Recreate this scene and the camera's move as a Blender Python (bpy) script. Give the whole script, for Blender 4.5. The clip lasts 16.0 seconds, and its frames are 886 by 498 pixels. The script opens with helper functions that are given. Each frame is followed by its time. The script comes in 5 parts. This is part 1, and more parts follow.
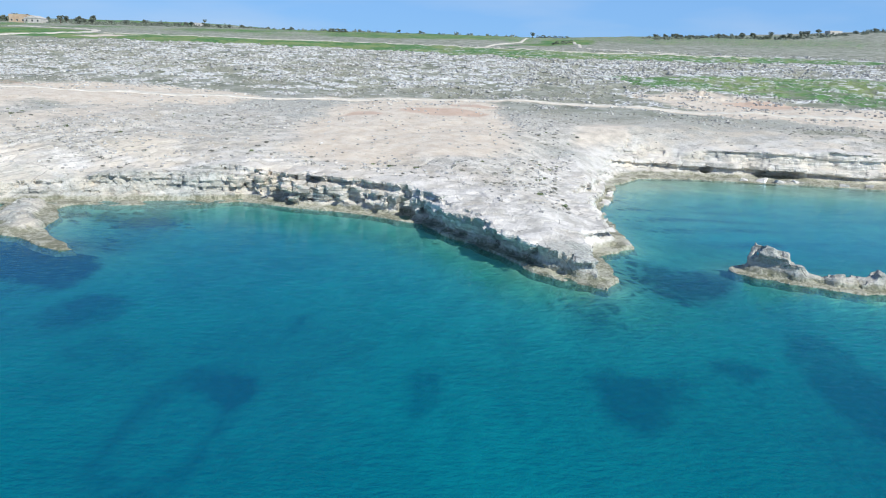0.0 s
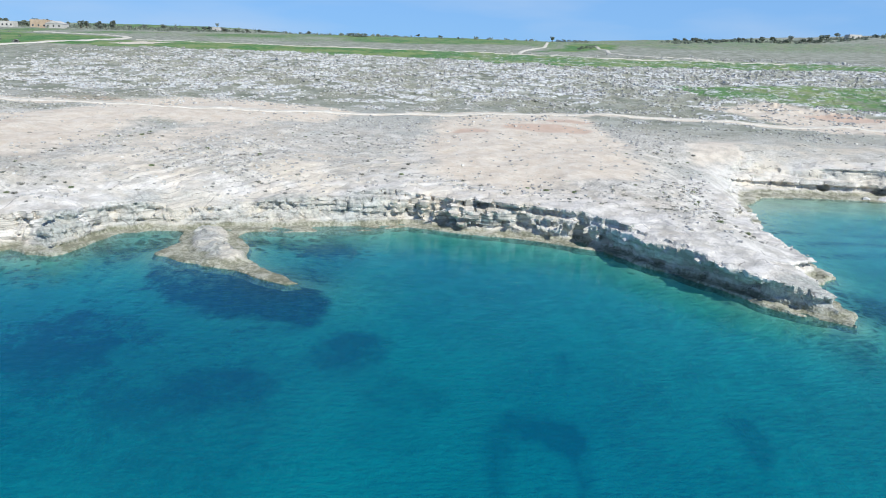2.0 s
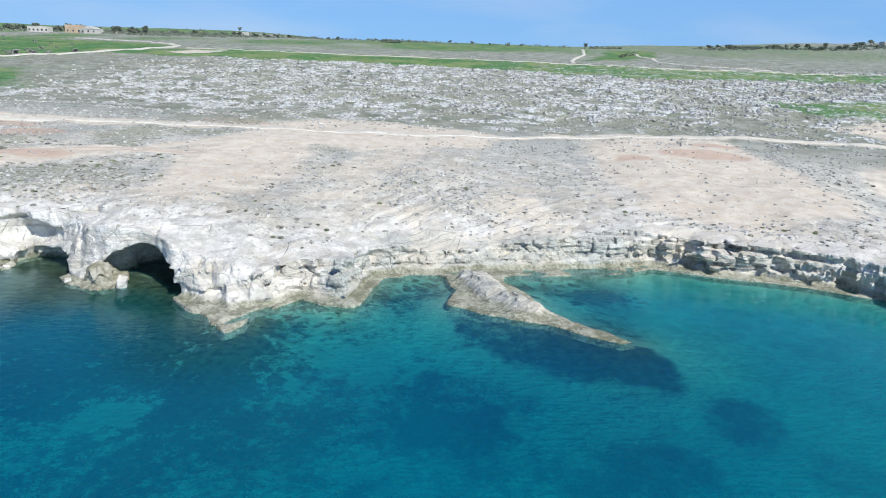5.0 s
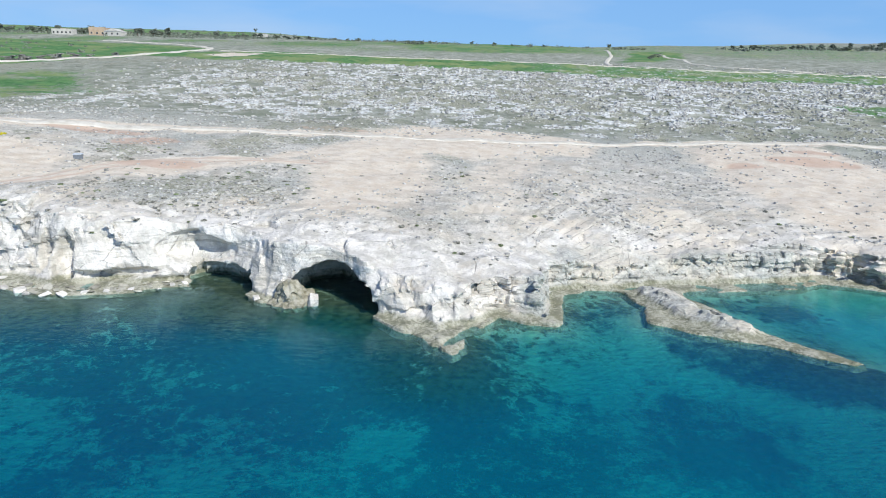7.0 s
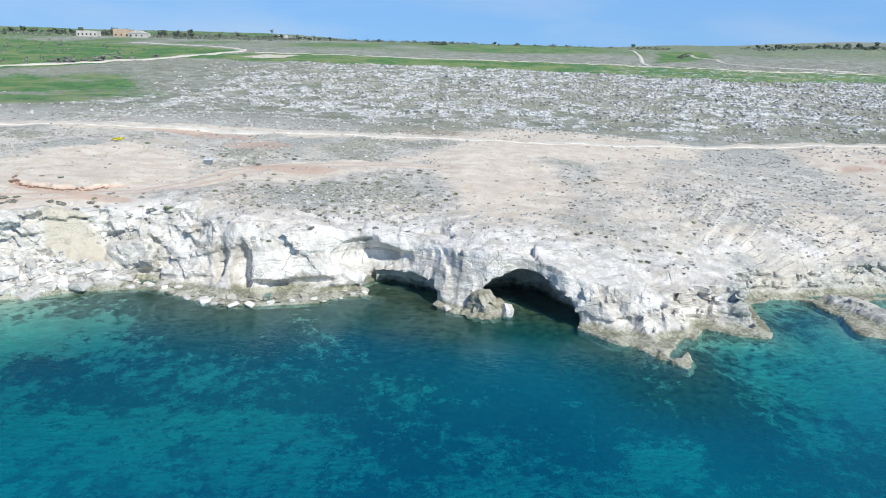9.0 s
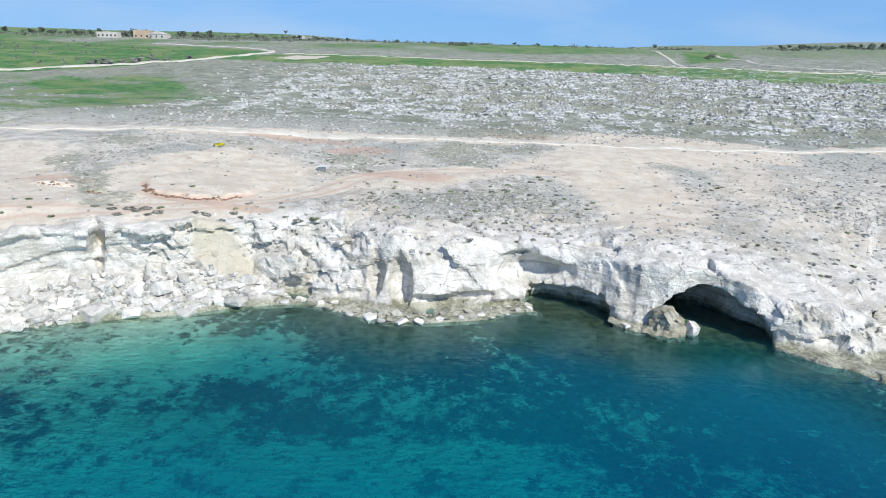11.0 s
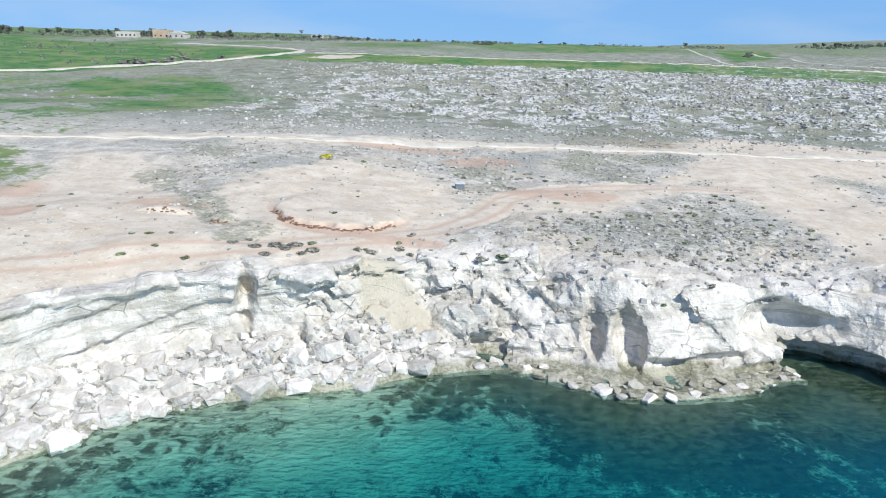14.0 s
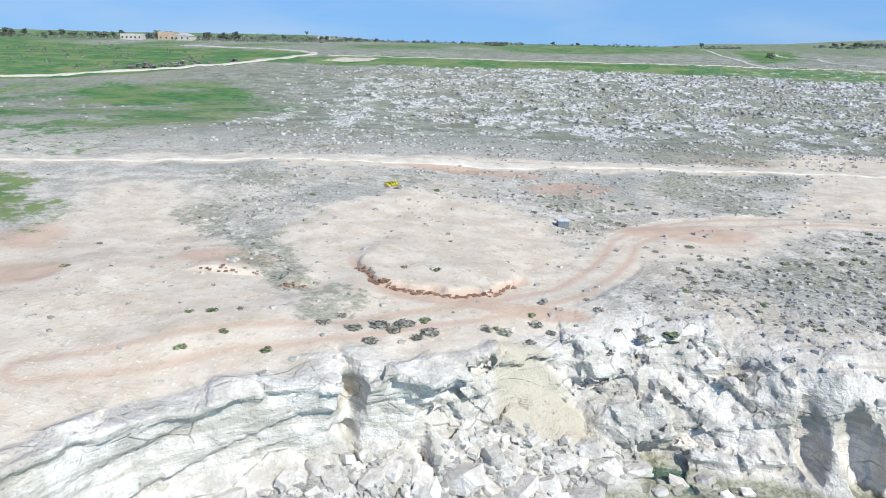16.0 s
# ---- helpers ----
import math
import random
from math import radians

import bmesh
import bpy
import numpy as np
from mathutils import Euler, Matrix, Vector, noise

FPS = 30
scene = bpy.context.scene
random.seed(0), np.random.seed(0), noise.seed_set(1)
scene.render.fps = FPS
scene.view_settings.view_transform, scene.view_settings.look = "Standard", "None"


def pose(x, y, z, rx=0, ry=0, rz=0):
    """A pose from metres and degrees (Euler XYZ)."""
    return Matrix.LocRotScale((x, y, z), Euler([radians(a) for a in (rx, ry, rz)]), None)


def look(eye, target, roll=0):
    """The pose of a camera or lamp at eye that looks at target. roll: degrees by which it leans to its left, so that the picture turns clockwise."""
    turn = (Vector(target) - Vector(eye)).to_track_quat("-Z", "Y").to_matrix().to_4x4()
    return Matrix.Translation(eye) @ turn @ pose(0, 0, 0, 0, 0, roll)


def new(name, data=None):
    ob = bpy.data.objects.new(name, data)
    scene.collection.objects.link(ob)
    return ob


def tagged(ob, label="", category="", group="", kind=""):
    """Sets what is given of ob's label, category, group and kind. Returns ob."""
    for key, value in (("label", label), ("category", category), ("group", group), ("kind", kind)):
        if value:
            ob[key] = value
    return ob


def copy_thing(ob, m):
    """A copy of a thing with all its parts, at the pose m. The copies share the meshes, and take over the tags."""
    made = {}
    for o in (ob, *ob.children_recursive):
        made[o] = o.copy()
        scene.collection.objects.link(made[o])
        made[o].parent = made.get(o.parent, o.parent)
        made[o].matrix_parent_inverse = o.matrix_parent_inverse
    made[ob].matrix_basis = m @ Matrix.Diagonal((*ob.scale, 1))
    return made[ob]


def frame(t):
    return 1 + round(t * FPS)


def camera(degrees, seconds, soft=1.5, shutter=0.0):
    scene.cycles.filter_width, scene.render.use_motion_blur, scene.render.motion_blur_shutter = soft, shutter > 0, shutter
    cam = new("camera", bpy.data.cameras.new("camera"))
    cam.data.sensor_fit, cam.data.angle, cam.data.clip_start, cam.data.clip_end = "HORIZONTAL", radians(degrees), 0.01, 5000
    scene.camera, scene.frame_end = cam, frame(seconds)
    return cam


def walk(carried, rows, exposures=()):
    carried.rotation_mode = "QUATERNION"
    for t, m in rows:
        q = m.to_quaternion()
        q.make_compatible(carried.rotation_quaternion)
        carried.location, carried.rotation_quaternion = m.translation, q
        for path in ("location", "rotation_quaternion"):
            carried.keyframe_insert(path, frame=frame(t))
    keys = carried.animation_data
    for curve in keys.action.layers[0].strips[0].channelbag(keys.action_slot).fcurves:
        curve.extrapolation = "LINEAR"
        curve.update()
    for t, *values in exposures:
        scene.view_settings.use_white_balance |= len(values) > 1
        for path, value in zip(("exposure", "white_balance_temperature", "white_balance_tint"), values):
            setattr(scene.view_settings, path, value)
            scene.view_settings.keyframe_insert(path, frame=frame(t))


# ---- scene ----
cam = camera(66.3, 16.0, soft=1.0)
PATH = [
    (0, (0.191, 0.868, 11.625), (0.155, 2.796, 11.095), 1.9),
    (0.5, (-3.142, 0.706, 11.955), (-3.179, 2.634, 11.425), 1.9),
    (1, (-6.614, 0.787, 12.358), (-6.652, 2.715, 11.831), 1.8),
    (1.5, (-9.979, 0.731, 12.771), (-10.017, 2.66, 12.243), 1.9),
    (2, (-13.392, 0.785, 13.156), (-13.431, 2.714, 12.63), 1.8),
    (2.5, (-16.74, 0.915, 13.597), (-16.784, 2.844, 13.071), 1.9),
    (3, (-20.065, 1.142, 14.002), (-20.109, 3.071, 13.477), 1.9),
    (3.5, (-23.374, 1.412, 14.342), (-23.422, 3.342, 13.818), 2.0),
    (4, (-26.712, 1.653, 14.742), (-26.761, 3.583, 14.219), 2.0),
    (6.5, (-43.121, 2.257, 16.04), (-43.18, 4.187, 15.519), 1.8),
    (7, (-46.398, 2.439, 16.034), (-46.462, 4.368, 15.512), 1.8),
    (7.5, (-49.682, 2.556, 16.055), (-49.749, 4.486, 15.533), 1.8),
    (8, (-52.886, 2.705, 16.037), (-52.959, 4.634, 15.515), 1.8),
    (8.5, (-56.051, 2.838, 16.028), (-56.127, 4.767, 15.506), 1.7),
    (9, (-59.215, 3.039, 15.959), (-59.295, 4.968, 15.437), 1.6),
    (9.5, (-62.384, 3.188, 15.945), (-62.466, 5.117, 15.422), 1.5),
    (12, (-75.065, 7.15, 15.977), (-75.165, 9.079, 15.456), 1.5),
    (12.5, (-77.219, 8.734, 15.875), (-77.321, 10.662, 15.354), 1.4),
    (13, (-79.344, 10.526, 15.774), (-79.45, 12.454, 15.252), 1.4),
    (13.5, (-81.396, 12.499, 15.598), (-81.505, 14.427, 15.075), 1.3),
    (14, (-83.482, 14.648, 15.542), (-83.594, 16.576, 15.019), 1.4),
    (14.5, (-85.419, 16.935, 15.649), (-85.535, 18.862, 15.125), 1.3),
    (15, (-87.197, 19.141, 15.786), (-87.314, 21.069, 15.264), 1.3),
    (15.5, (-89.009, 21.666, 15.956), (-89.128, 23.592, 15.433), 1.3),
    (16, (-90.676, 24.08, 16.19), (-90.793, 26.008, 15.668), 1.2),
]
walk(cam, [(t, look(eye, target, roll)) for t, eye, target, roll in PATH])

# ---- sky and sun ----
SUN_TO = Vector((0.53, -0.60, 0.74)).normalized()
SUN_ELEV = math.asin(SUN_TO.z)
world = bpy.data.worlds.new("sky")
scene.world = world
world.use_nodes = True
wn, wl = world.node_tree.nodes, world.node_tree.links
sky = wn.new("ShaderNodeTexSky")
sky.sky_type, sky.sun_disc = "NISHITA", False
sky.sun_elevation, sky.sun_rotation = SUN_ELEV, math.atan2(SUN_TO.x, SUN_TO.y)
sky.air_density, sky.dust_density, sky.ozone_density, sky.altitude = 1.0, 0.0, 3.0, 1500
tint = wn.new("ShaderNodeMix")
tint.data_type, tint.blend_type = "RGBA", "MULTIPLY"
tint.inputs[0].default_value, tint.inputs[7].default_value = 1.0, (0.43, 0.67, 1.0, 1)
wl.new(sky.outputs[0], tint.inputs[6])
# a faint veil of high cloud
veil, coord = wn.new("ShaderNodeTexNoise"), wn.new("ShaderNodeTexCoord")
stretch = wn.new("ShaderNodeMapping")
stretch.inputs["Scale"].default_value = (3.0, 3.0, 14.0)
wl.new(coord.outputs["Generated"], stretch.inputs[0])
wl.new(stretch.outputs[0], veil.inputs[0])
veil.inputs["Scale"].default_value, veil.inputs["Detail"].default_value = 1.0, 5.0
thin = wn.new("ShaderNodeMapRange")
for socket, value in zip(thin.inputs[1:], (0.46, 0.74, 0.0, 0.4)):
    socket.default_value = value
wl.new(veil.outputs[0], thin.inputs[0])
cloud = wn.new("ShaderNodeMix")
cloud.data_type = "RGBA"
cloud.inputs[7].default_value = (4.6, 5.6, 7.0, 1)
wl.new(thin.outputs[0], cloud.inputs[0])
# sea haze evens out the blue of the low sky
haze = wn.new("ShaderNodeMix")
haze.data_type = "RGBA"
haze.inputs[7].default_value = (2.05, 4.1, 7.3, 1)
rise_to = wn.new("ShaderNodeSeparateXYZ")
wl.new(coord.outputs["Generated"], rise_to.inputs[0])
low_air = wn.new("ShaderNodeMapRange")
low_air.interpolation_type = "SMOOTHSTEP"
for socket, value in zip(low_air.inputs[1:], (0.08, 0.40, 0.8, 0.0)):
    socket.default_value = value
wl.new(rise_to.outputs[2], low_air.inputs[0])
wl.new(low_air.outputs[0], haze.inputs[0])
wl.new(tint.outputs[2], haze.inputs[6])
wl.new(haze.outputs[2], cloud.inputs[6])
wl.new(cloud.outputs[2], wn["Background"].inputs[0])
wn["Background"].inputs[1].default_value = 0.12
sun = new("sun", bpy.data.lights.new("sun", "SUN"))
sun.data.energy, sun.data.angle, sun.data.color = 4.6, radians(0.53), (0.97, 0.965, 0.905)
sun.rotation_mode = "QUATERNION"
sun.rotation_quaternion = SUN_TO.to_track_quat("Z", "Y")
scene.view_settings.exposure = 0.02


# ---- noise and distance, over whole arrays ----
def lattice(ix, iy, iz, seed):
    n = (ix.astype(np.uint32) * np.uint32(374761393) + iy.astype(np.uint32) * np.uint32(668265263)
         + iz.astype(np.uint32) * np.uint32(2246822519) + np.uint32((seed * 3266489917) & 0xFFFFFFFF))
    n = (n ^ (n >> np.uint32(13))) * np.uint32(1274126177)
    n = n ^ (n >> np.uint32(16))
    return (n & np.uint32(0xFFFF)).astype(np.float32) / 32767.5 - 1.0


def noise2(x, y, seed=0):
    fx, fy = np.floor(x), np.floor(y)
    u, v = (x - fx).astype(np.float32), (y - fy).astype(np.float32)
    u, v = u * u * (3 - 2 * u), v * v * (3 - 2 * v)
    ix, iy = fx.astype(np.int64), fy.astype(np.int64)
    k = np.zeros_like(ix)
    a, b = lattice(ix, iy, k, seed), lattice(ix + 1, iy, k, seed)
    c, d = lattice(ix, iy + 1, k, seed), lattice(ix + 1, iy + 1, k, seed)
    return (a + (b - a) * u) * (1 - v) + (c + (d - c) * u) * v


def fbm(x, y, size, octaves=3, seed=0, gain=0.5):
    total, amp, norm = 0.0, 1.0, 0.0
    for o in range(octaves):
        total = total + amp * noise2(x / size + 17.3 * o, y / size - 9.1 * o, seed + o)
        norm, amp, size = norm + amp, amp * gain, size * 0.5
    return total / norm


def noise3(x, y, z, seed=0):
    fx, fy, fz = np.floor(x), np.floor(y), np.floor(z)
    u, v, w = ((p - q).astype(np.float32) for p, q in ((x, fx), (y, fy), (z, fz)))
    u, v, w = (p * p * (3 - 2 * p) for p in (u, v, w))
    ix, iy, iz = (p.astype(np.int64) for p in (fx, fy, fz))
    out = 0.0
    for dz, wz in ((0, 1 - w), (1, w)):
        a, b = lattice(ix, iy, iz + dz, seed), lattice(ix + 1, iy, iz + dz, seed)
        c, d = lattice(ix, iy + 1, iz + dz, seed), lattice(ix + 1, iy + 1, iz + dz, seed)
        out = out + wz * ((a + (b - a) * u) * (1 - v) + (c + (d - c) * u) * v)
    return out


def smooth(a, b, x):
    t = np.clip((x - a) / (b - a), 0, 1)
    return t * t * (3 - 2 * t)


def line_distance(x, y, pts):
    """Distance from each (x, y) to a polyline."""
    best = np.full(np.shape(x), 1e9)
    for (ax, ay), (bx, by) in zip(pts, pts[1:]):
        dx, dy = bx - ax, by - ay
        t = np.clip(((x - ax) * dx + (y - ay) * dy) / (dx * dx + dy * dy), 0, 1)
        best = np.minimum(best, (x - ax - t * dx) ** 2 + (y - ay - t * dy) ** 2)
    return np.sqrt(best)


def inside(x, y, pts):
    """Whether each (x, y) lies within a closed outline."""
    odd = np.zeros(np.shape(x), bool)
    for (ax, ay), (bx, by) in zip(pts, pts[1:] + pts[:1]):
        if ay != by:
            odd ^= ((ay > y) != (by > y)) & (x < (bx - ax) * (y - ay) / (by - ay) + ax)
    return odd


def area(x, y, pts, soft, wobble=0.0, seed=40):
    """1 inside an outline, 0 outside, with a soft uneven edge."""
    if wobble:
        x = x + wobble * fbm(x, y, wobble * 2.5, 3, seed)
        y = y + wobble * fbm(x, y, wobble * 2.5, 3, seed + 5)
    d = line_distance(x, y, pts + pts[:1]) * np.where(inside(x, y, pts), 1, -1)
    return smooth(-soft, soft, d)


# ---- the lie of the land ----
# waterline, from west to east
COAST_WEST = [(-190, -30), (-150, 2), (-118, 20), (-108, 30), (-104, 34), (-101, 38), (-99, 40.8), (-95.9, 42.6), (-92.6, 43.8), (-89.2, 45),
              (-86.6, 46.6), (-84, 47.5), (-82.2, 47.9), (-80.2, 47.3), (-78.2, 46.1), (-76, 45.2), (-72.9, 45.7), (-69.4, 46.9), (-66.6, 48.6),
              (-64, 48.4), (-62, 47), (-60.2, 45.6), (-58, 45.8), (-55, 46.2), (-52.6, 44.6), (-51.2, 43), (-48.6, 40.2), (-46.9, 38.3), (-46, 39.4),
              (-46.2, 41.8), (-45, 42.9), (-43.9, 44.6), (-42, 43.8), (-40.3, 43.6), (-39.3, 46), (-39, 50.2), (-37, 51.4), (-34.3, 51.3)]
COAST_EAST = [(-30, 51.8), (-25.8, 52.6), (-20.4, 53.8), (-17.5, 55.4), (-14.9, 54.6), (-11, 53.4), (-9.2, 53), (-4.7, 51), (-2.7, 50),
              (-0.5, 46.4), (1.8, 43.6), (5.2, 38.4), (8.4, 35.9), (9.4, 37.6), (9.4, 42.6), (12.2, 45), (12, 49), (12.2, 57), (14.4, 62.5),
              (16.2, 70), (20, 75), (27, 76), (32.4, 75), (36, 74.6), (40.4, 74), (45.2, 73.4), (55, 73), (75, 72), (140, 66), (400, 30)]
COAST = COAST_WEST + COAST_EAST
LAND = COAST + [(5000, 30), (5000, 6000), (-5000, 6000), (-5000, -30)]


def table(*pairs):
    return [p[0] for p in pairs], [p[1] for p in pairs]


# along the coast (x): width of the wave-cut ledge, height of the cliff's lip, lean of the face, and width of the slope behind the lip
LEDGE = table((-112, 3.5), (-99, 3.4), (-94, 3.2), (-89, 3.3), (-86.5, 3.1), (-84, 1.4), (-81, 1.0), (-78, 1.7), (-76, 2.0), (-70, 1.6), (-66, 1.4), (-62, 0.9), (-58, 0.3), (-52, 0.5),
              (-48, 1.6), (-45, 0.6), (-40, 1.0), (-36, 0.6), (-32, 1.7), (-24, 1.9), (-18, 1.1), (-10, 1.0), (0, 0.9), (6, 1.0), (9, 0.9), (14, 0.6), (22, 3), (60, 3))
LIP = table((-112, 5.1), (-95, 4.9), (-90, 4.9), (-86, 4.3), (-83, 3.4), (-79, 3.6), (-76, 4.2), (-72, 3.9), (-66, 3.7), (-60, 3.5), (-56, 3.7), (-53, 3.2), (-50, 2.3),
            (-47, 1.5), (-43, 1.9), (-40, 2.0), (-36, 1.4), (-32, 1.1), (-26, 1.7), (-19, 2.4), (-10, 2.5), (-3, 2.4), (2, 2.1), (6, 1.5), (9, 1.0), (12, 1.4),
            (15, 0.8), (22, 0.9), (27, 2.3), (34, 2.9), (60, 3.0))
LEAN_OUT = table((-112, 0.12), (-95, 0.08), (-91, 0.12), (-89, 0.25), (-86, 0.4), (-84, 0.6), (-81, 0.75), (-78, 0.5), (-75, 0.55), (-70, 0.5), (-65, 0.4), (-61, 0.45), (-57, 0.1), (-53, 0.2), (-50, 0.6), (-48, 0.7), (-44, 0.7),
                 (-40, 0.25), (-36, 0.3), (-32, 0.7), (-24, 0.7), (-19, 0.4), (-15, 0.08), (-5, 0.1), (-2, -0.2), (0, -0.5), (5, -0.5), (7, -0.2), (8.5, 0.5), (13, 0.8), (20, 1.5), (27, 0.5), (60, 0.5))
RISE = table((-110, 5), (-92, 4), (-84, 7), (-76, 6), (-66, 9), (-52, 10), (-44, 12), (-34, 9), (-20, 12), (0, 14), (12, 14), (20, 9), (60, 12))
INLAND = table((20, 2.2), (50, 3.1), (60, 3.3), (70, 4.0), (84, 4.9), (95, 5.6), (110, 6.3), (125, 7.3), (157, 9.4), (200, 12.4), (290, 18.4), (400, 24.2),
               (500, 30.3), (600, 34), (820, 40), (1000, 40.5), (1500, 30), (3200, 5))
WESTWARD = table((-200, 5.0), (-120, 3.4), (-100, 3.0), (-85, 2.1), (-60, 1.5), (-40, 0.6), (-25, 0.0), (0, 0.0), (33, -0.7), (60, -0.6), (200, 0))


REEF = [(-34.6, 51.6), (-33.6, 48.3), (-34.1, 45.0), (-31, 43.0), (-27.7, 41.9), (-23.6, 39.3), (-22.6, 39.7), (-24.6, 41.6), (-27.6, 44.4), (-28.4, 47.6), (-30.0, 50.2), (-29.6, 52)]
ISLET = [(18.2, 40.8), (20.5, 38.9), (23, 38.2), (27, 37.6)]


def reef_distance(x, y):
    """Above 0 inside the low reef."""
    return line_distance(x, y, REEF + REEF[:1]) * np.where(inside(x, y, REEF), 1, -1) + 0.35 * fbm(x, y, 1.6, 3, 56)


def coast_distance(x, y):
    return line_distance(x, y, COAST) * np.where(inside(x, y, LAND), 1, -1)


def clints(x, y):
    """Bare outcrops of the stony plain: 0 between them, 1 on their tops."""
    patchy = 0.09 * fbm(x, y, 38, 2, 143) + 0.10 * smooth(-105, -60, x) * smooth(105, 140, y) - 0.12 * smooth(-100, -150, x)
    bare = smooth(-0.02, 0.12, fbm(x, y, 2.6, 3, 141, 0.6) + patchy - 0.08)
    return bare * smooth(92, 110, y + 8 * fbm(x, y, 18, 2, 144)) * (1 - smooth(262, 300, y)) * smooth(-150, -105, x)


def plain_height(x, y):
    """The plateau, without the cliff."""
    far = np.interp(y, *INLAND) + np.interp(x, *WESTWARD) * (1 - smooth(85, 150, y))
    far = far + 6 * smooth(-150, -300, x) * smooth(600, 800, y) + (4.5 * smooth(50, 190, x) + 7 * smooth(200, 320, x)) * smooth(300, 490, y)
    far = far + fbm(x, y, 30, 3, 3) * 0.5 * smooth(60, 140, y) + fbm(x, y, 160, 3, 8) * 1.2 * smooth(150, 500, y)
    return far + 0.38 * clints(x, y) * smooth(112, 125, y)


def land_height(x, y, d):
    """Top of the land at a distance d inland of the waterline."""
    b = d - np.interp(x, *LEDGE)
    lip = np.interp(x, *LIP)
    top = lip + (plain_height(x, y) - lip) * smooth(-0.15, 1.0, b / np.interp(x, *RISE)) ** 0.8
    top = top + 0.22 * fbm(x, y, 3.0, 3, 21) + 0.35 * fbm(x, y, 9.0, 2, 24)
    # the bare dome of soil and its broken rim
    r = np.hypot((x + 93) / 5.0, (y - 61.5) / 7.4) + 0.13 * fbm(x, y, 1.8, 3, 33)
    south = smooth(62, 57, y)
    top = top + (0.2 + 0.12 * south) * (1 - smooth(0.955 - 0.5 * (1 - south), 0.985, r))
    for rx, ry, rl in ((-103.2, 55.0, 1.7), (-99.6, 54.0, 0.7)):
        top = top + 0.3 * np.exp(-((x - rx) / rl) ** 4) * smooth(-0.15, 0.1, y - ry - 0.2 * fbm(x, y, 1, 2, 35)) * smooth(2.5, 0.5, y - ry)
    return top


def split(x, y, size, seed):
    """Cells of broken rock: a random value for each cell, how far from its edge, and the height of its tilted face."""
    px, py = x / size, y / size
    fx, fy = np.floor(px).astype(np.int64), np.floor(py).astype(np.int64)
    zero = np.zeros_like(fx)
    best, second = np.full(px.shape, 9.0), np.full(px.shape, 9.0)
    value, plane = np.zeros(px.shape, np.float32), np.zeros(px.shape, np.float32)
    for i in (-1, 0, 1):
        for j in (-1, 0, 1):
            cx, cy = fx + i, fy + j
            dx = cx + 0.5 + 0.45 * lattice(cx, cy, zero, seed) - px
            dy = cy + 0.5 + 0.45 * lattice(cx, cy, zero, seed + 1) - py
            r = np.hypot(dx, dy)
            near = r < best
            second = np.where(near, best, np.minimum(second, r))
            value = np.where(near, lattice(cx, cy, zero, seed + 2), value)
            plane = np.where(near, dx * lattice(cx, cy, zero, seed + 3) + dy * lattice(cx, cy, zero, seed + 4), plane)
            best = np.where(near, r, best)
    return value, (second - best) * size, plane * size


def net(field, origin, step):
    """Surface of field = 0 (field > 0 is solid), as vertices and quads."""
    nx, ny, nz = field.shape
    s = field > 0
    count = np.zeros((nx - 1, ny - 1, nz - 1), np.int8)
    for a in (0, 1):
        for b in (0, 1):
            for c in (0, 1):
                count += s[a:nx - 1 + a, b:ny - 1 + b, c:nz - 1 + c]
    cells = np.argwhere((count > 0) & (count < 8))
    index = np.full(count.shape, -1, np.int64)
    index[tuple(cells.T)] = np.arange(len(cells))
    total, hits = np.zeros((len(cells), 3)), np.zeros(len(cells))
    corners = [(a, b, c) for a in (0, 1) for b in (0, 1) for c in (0, 1)]
    for p in corners:
        for axis in range(3):
            if p[axis]:
                continue
            q = list(p)
            q[axis] = 1
            fp = field[cells[:, 0] + p[0], cells[:, 1] + p[1], cells[:, 2] + p[2]]
            fq = field[cells[:, 0] + q[0], cells[:, 1] + q[1], cells[:, 2] + q[2]]
            cross = (fp > 0) != (fq > 0)
            t = np.where(cross, fp / np.where(cross, fp - fq, 1), 0)
            place = np.tile(np.array(p, float), (len(cells), 1))
            place[:, axis] += t
            total += place * cross[:, None]
            hits += cross
    verts = (cells + total / hits[:, None]) * step + np.array(origin)
    faces = []
    for axis in range(3):
        u, v = [(1, 2), (2, 0), (0, 1)][axis]
        lo, hi = [slice(None)] * 3, [slice(None)] * 3
        lo[axis], hi[axis] = slice(0, -1), slice(1, None)
        a, b = s[tuple(lo)], s[tuple(hi)]
        e = np.argwhere(a != b)
        e = e[(e[:, u] > 0) & (e[:, v] > 0) & (e[:, u] < field.shape[u] - 1) & (e[:, v] < field.shape[v] - 1)]
        out = a[tuple(e.T)]
        ring = []
        for du, dv in ((1, 1), (0, 1), (0, 0), (1, 0)):
            c = e.copy()
            c[:, u] -= du
            c[:, v] -= dv
            ring.append(index[tuple(c.T)])
        quad = np.stack(ring, 1)
        quad[~out] = quad[~out][:, ::-1]
        faces.append(quad)
    return verts, np.concatenate(faces)


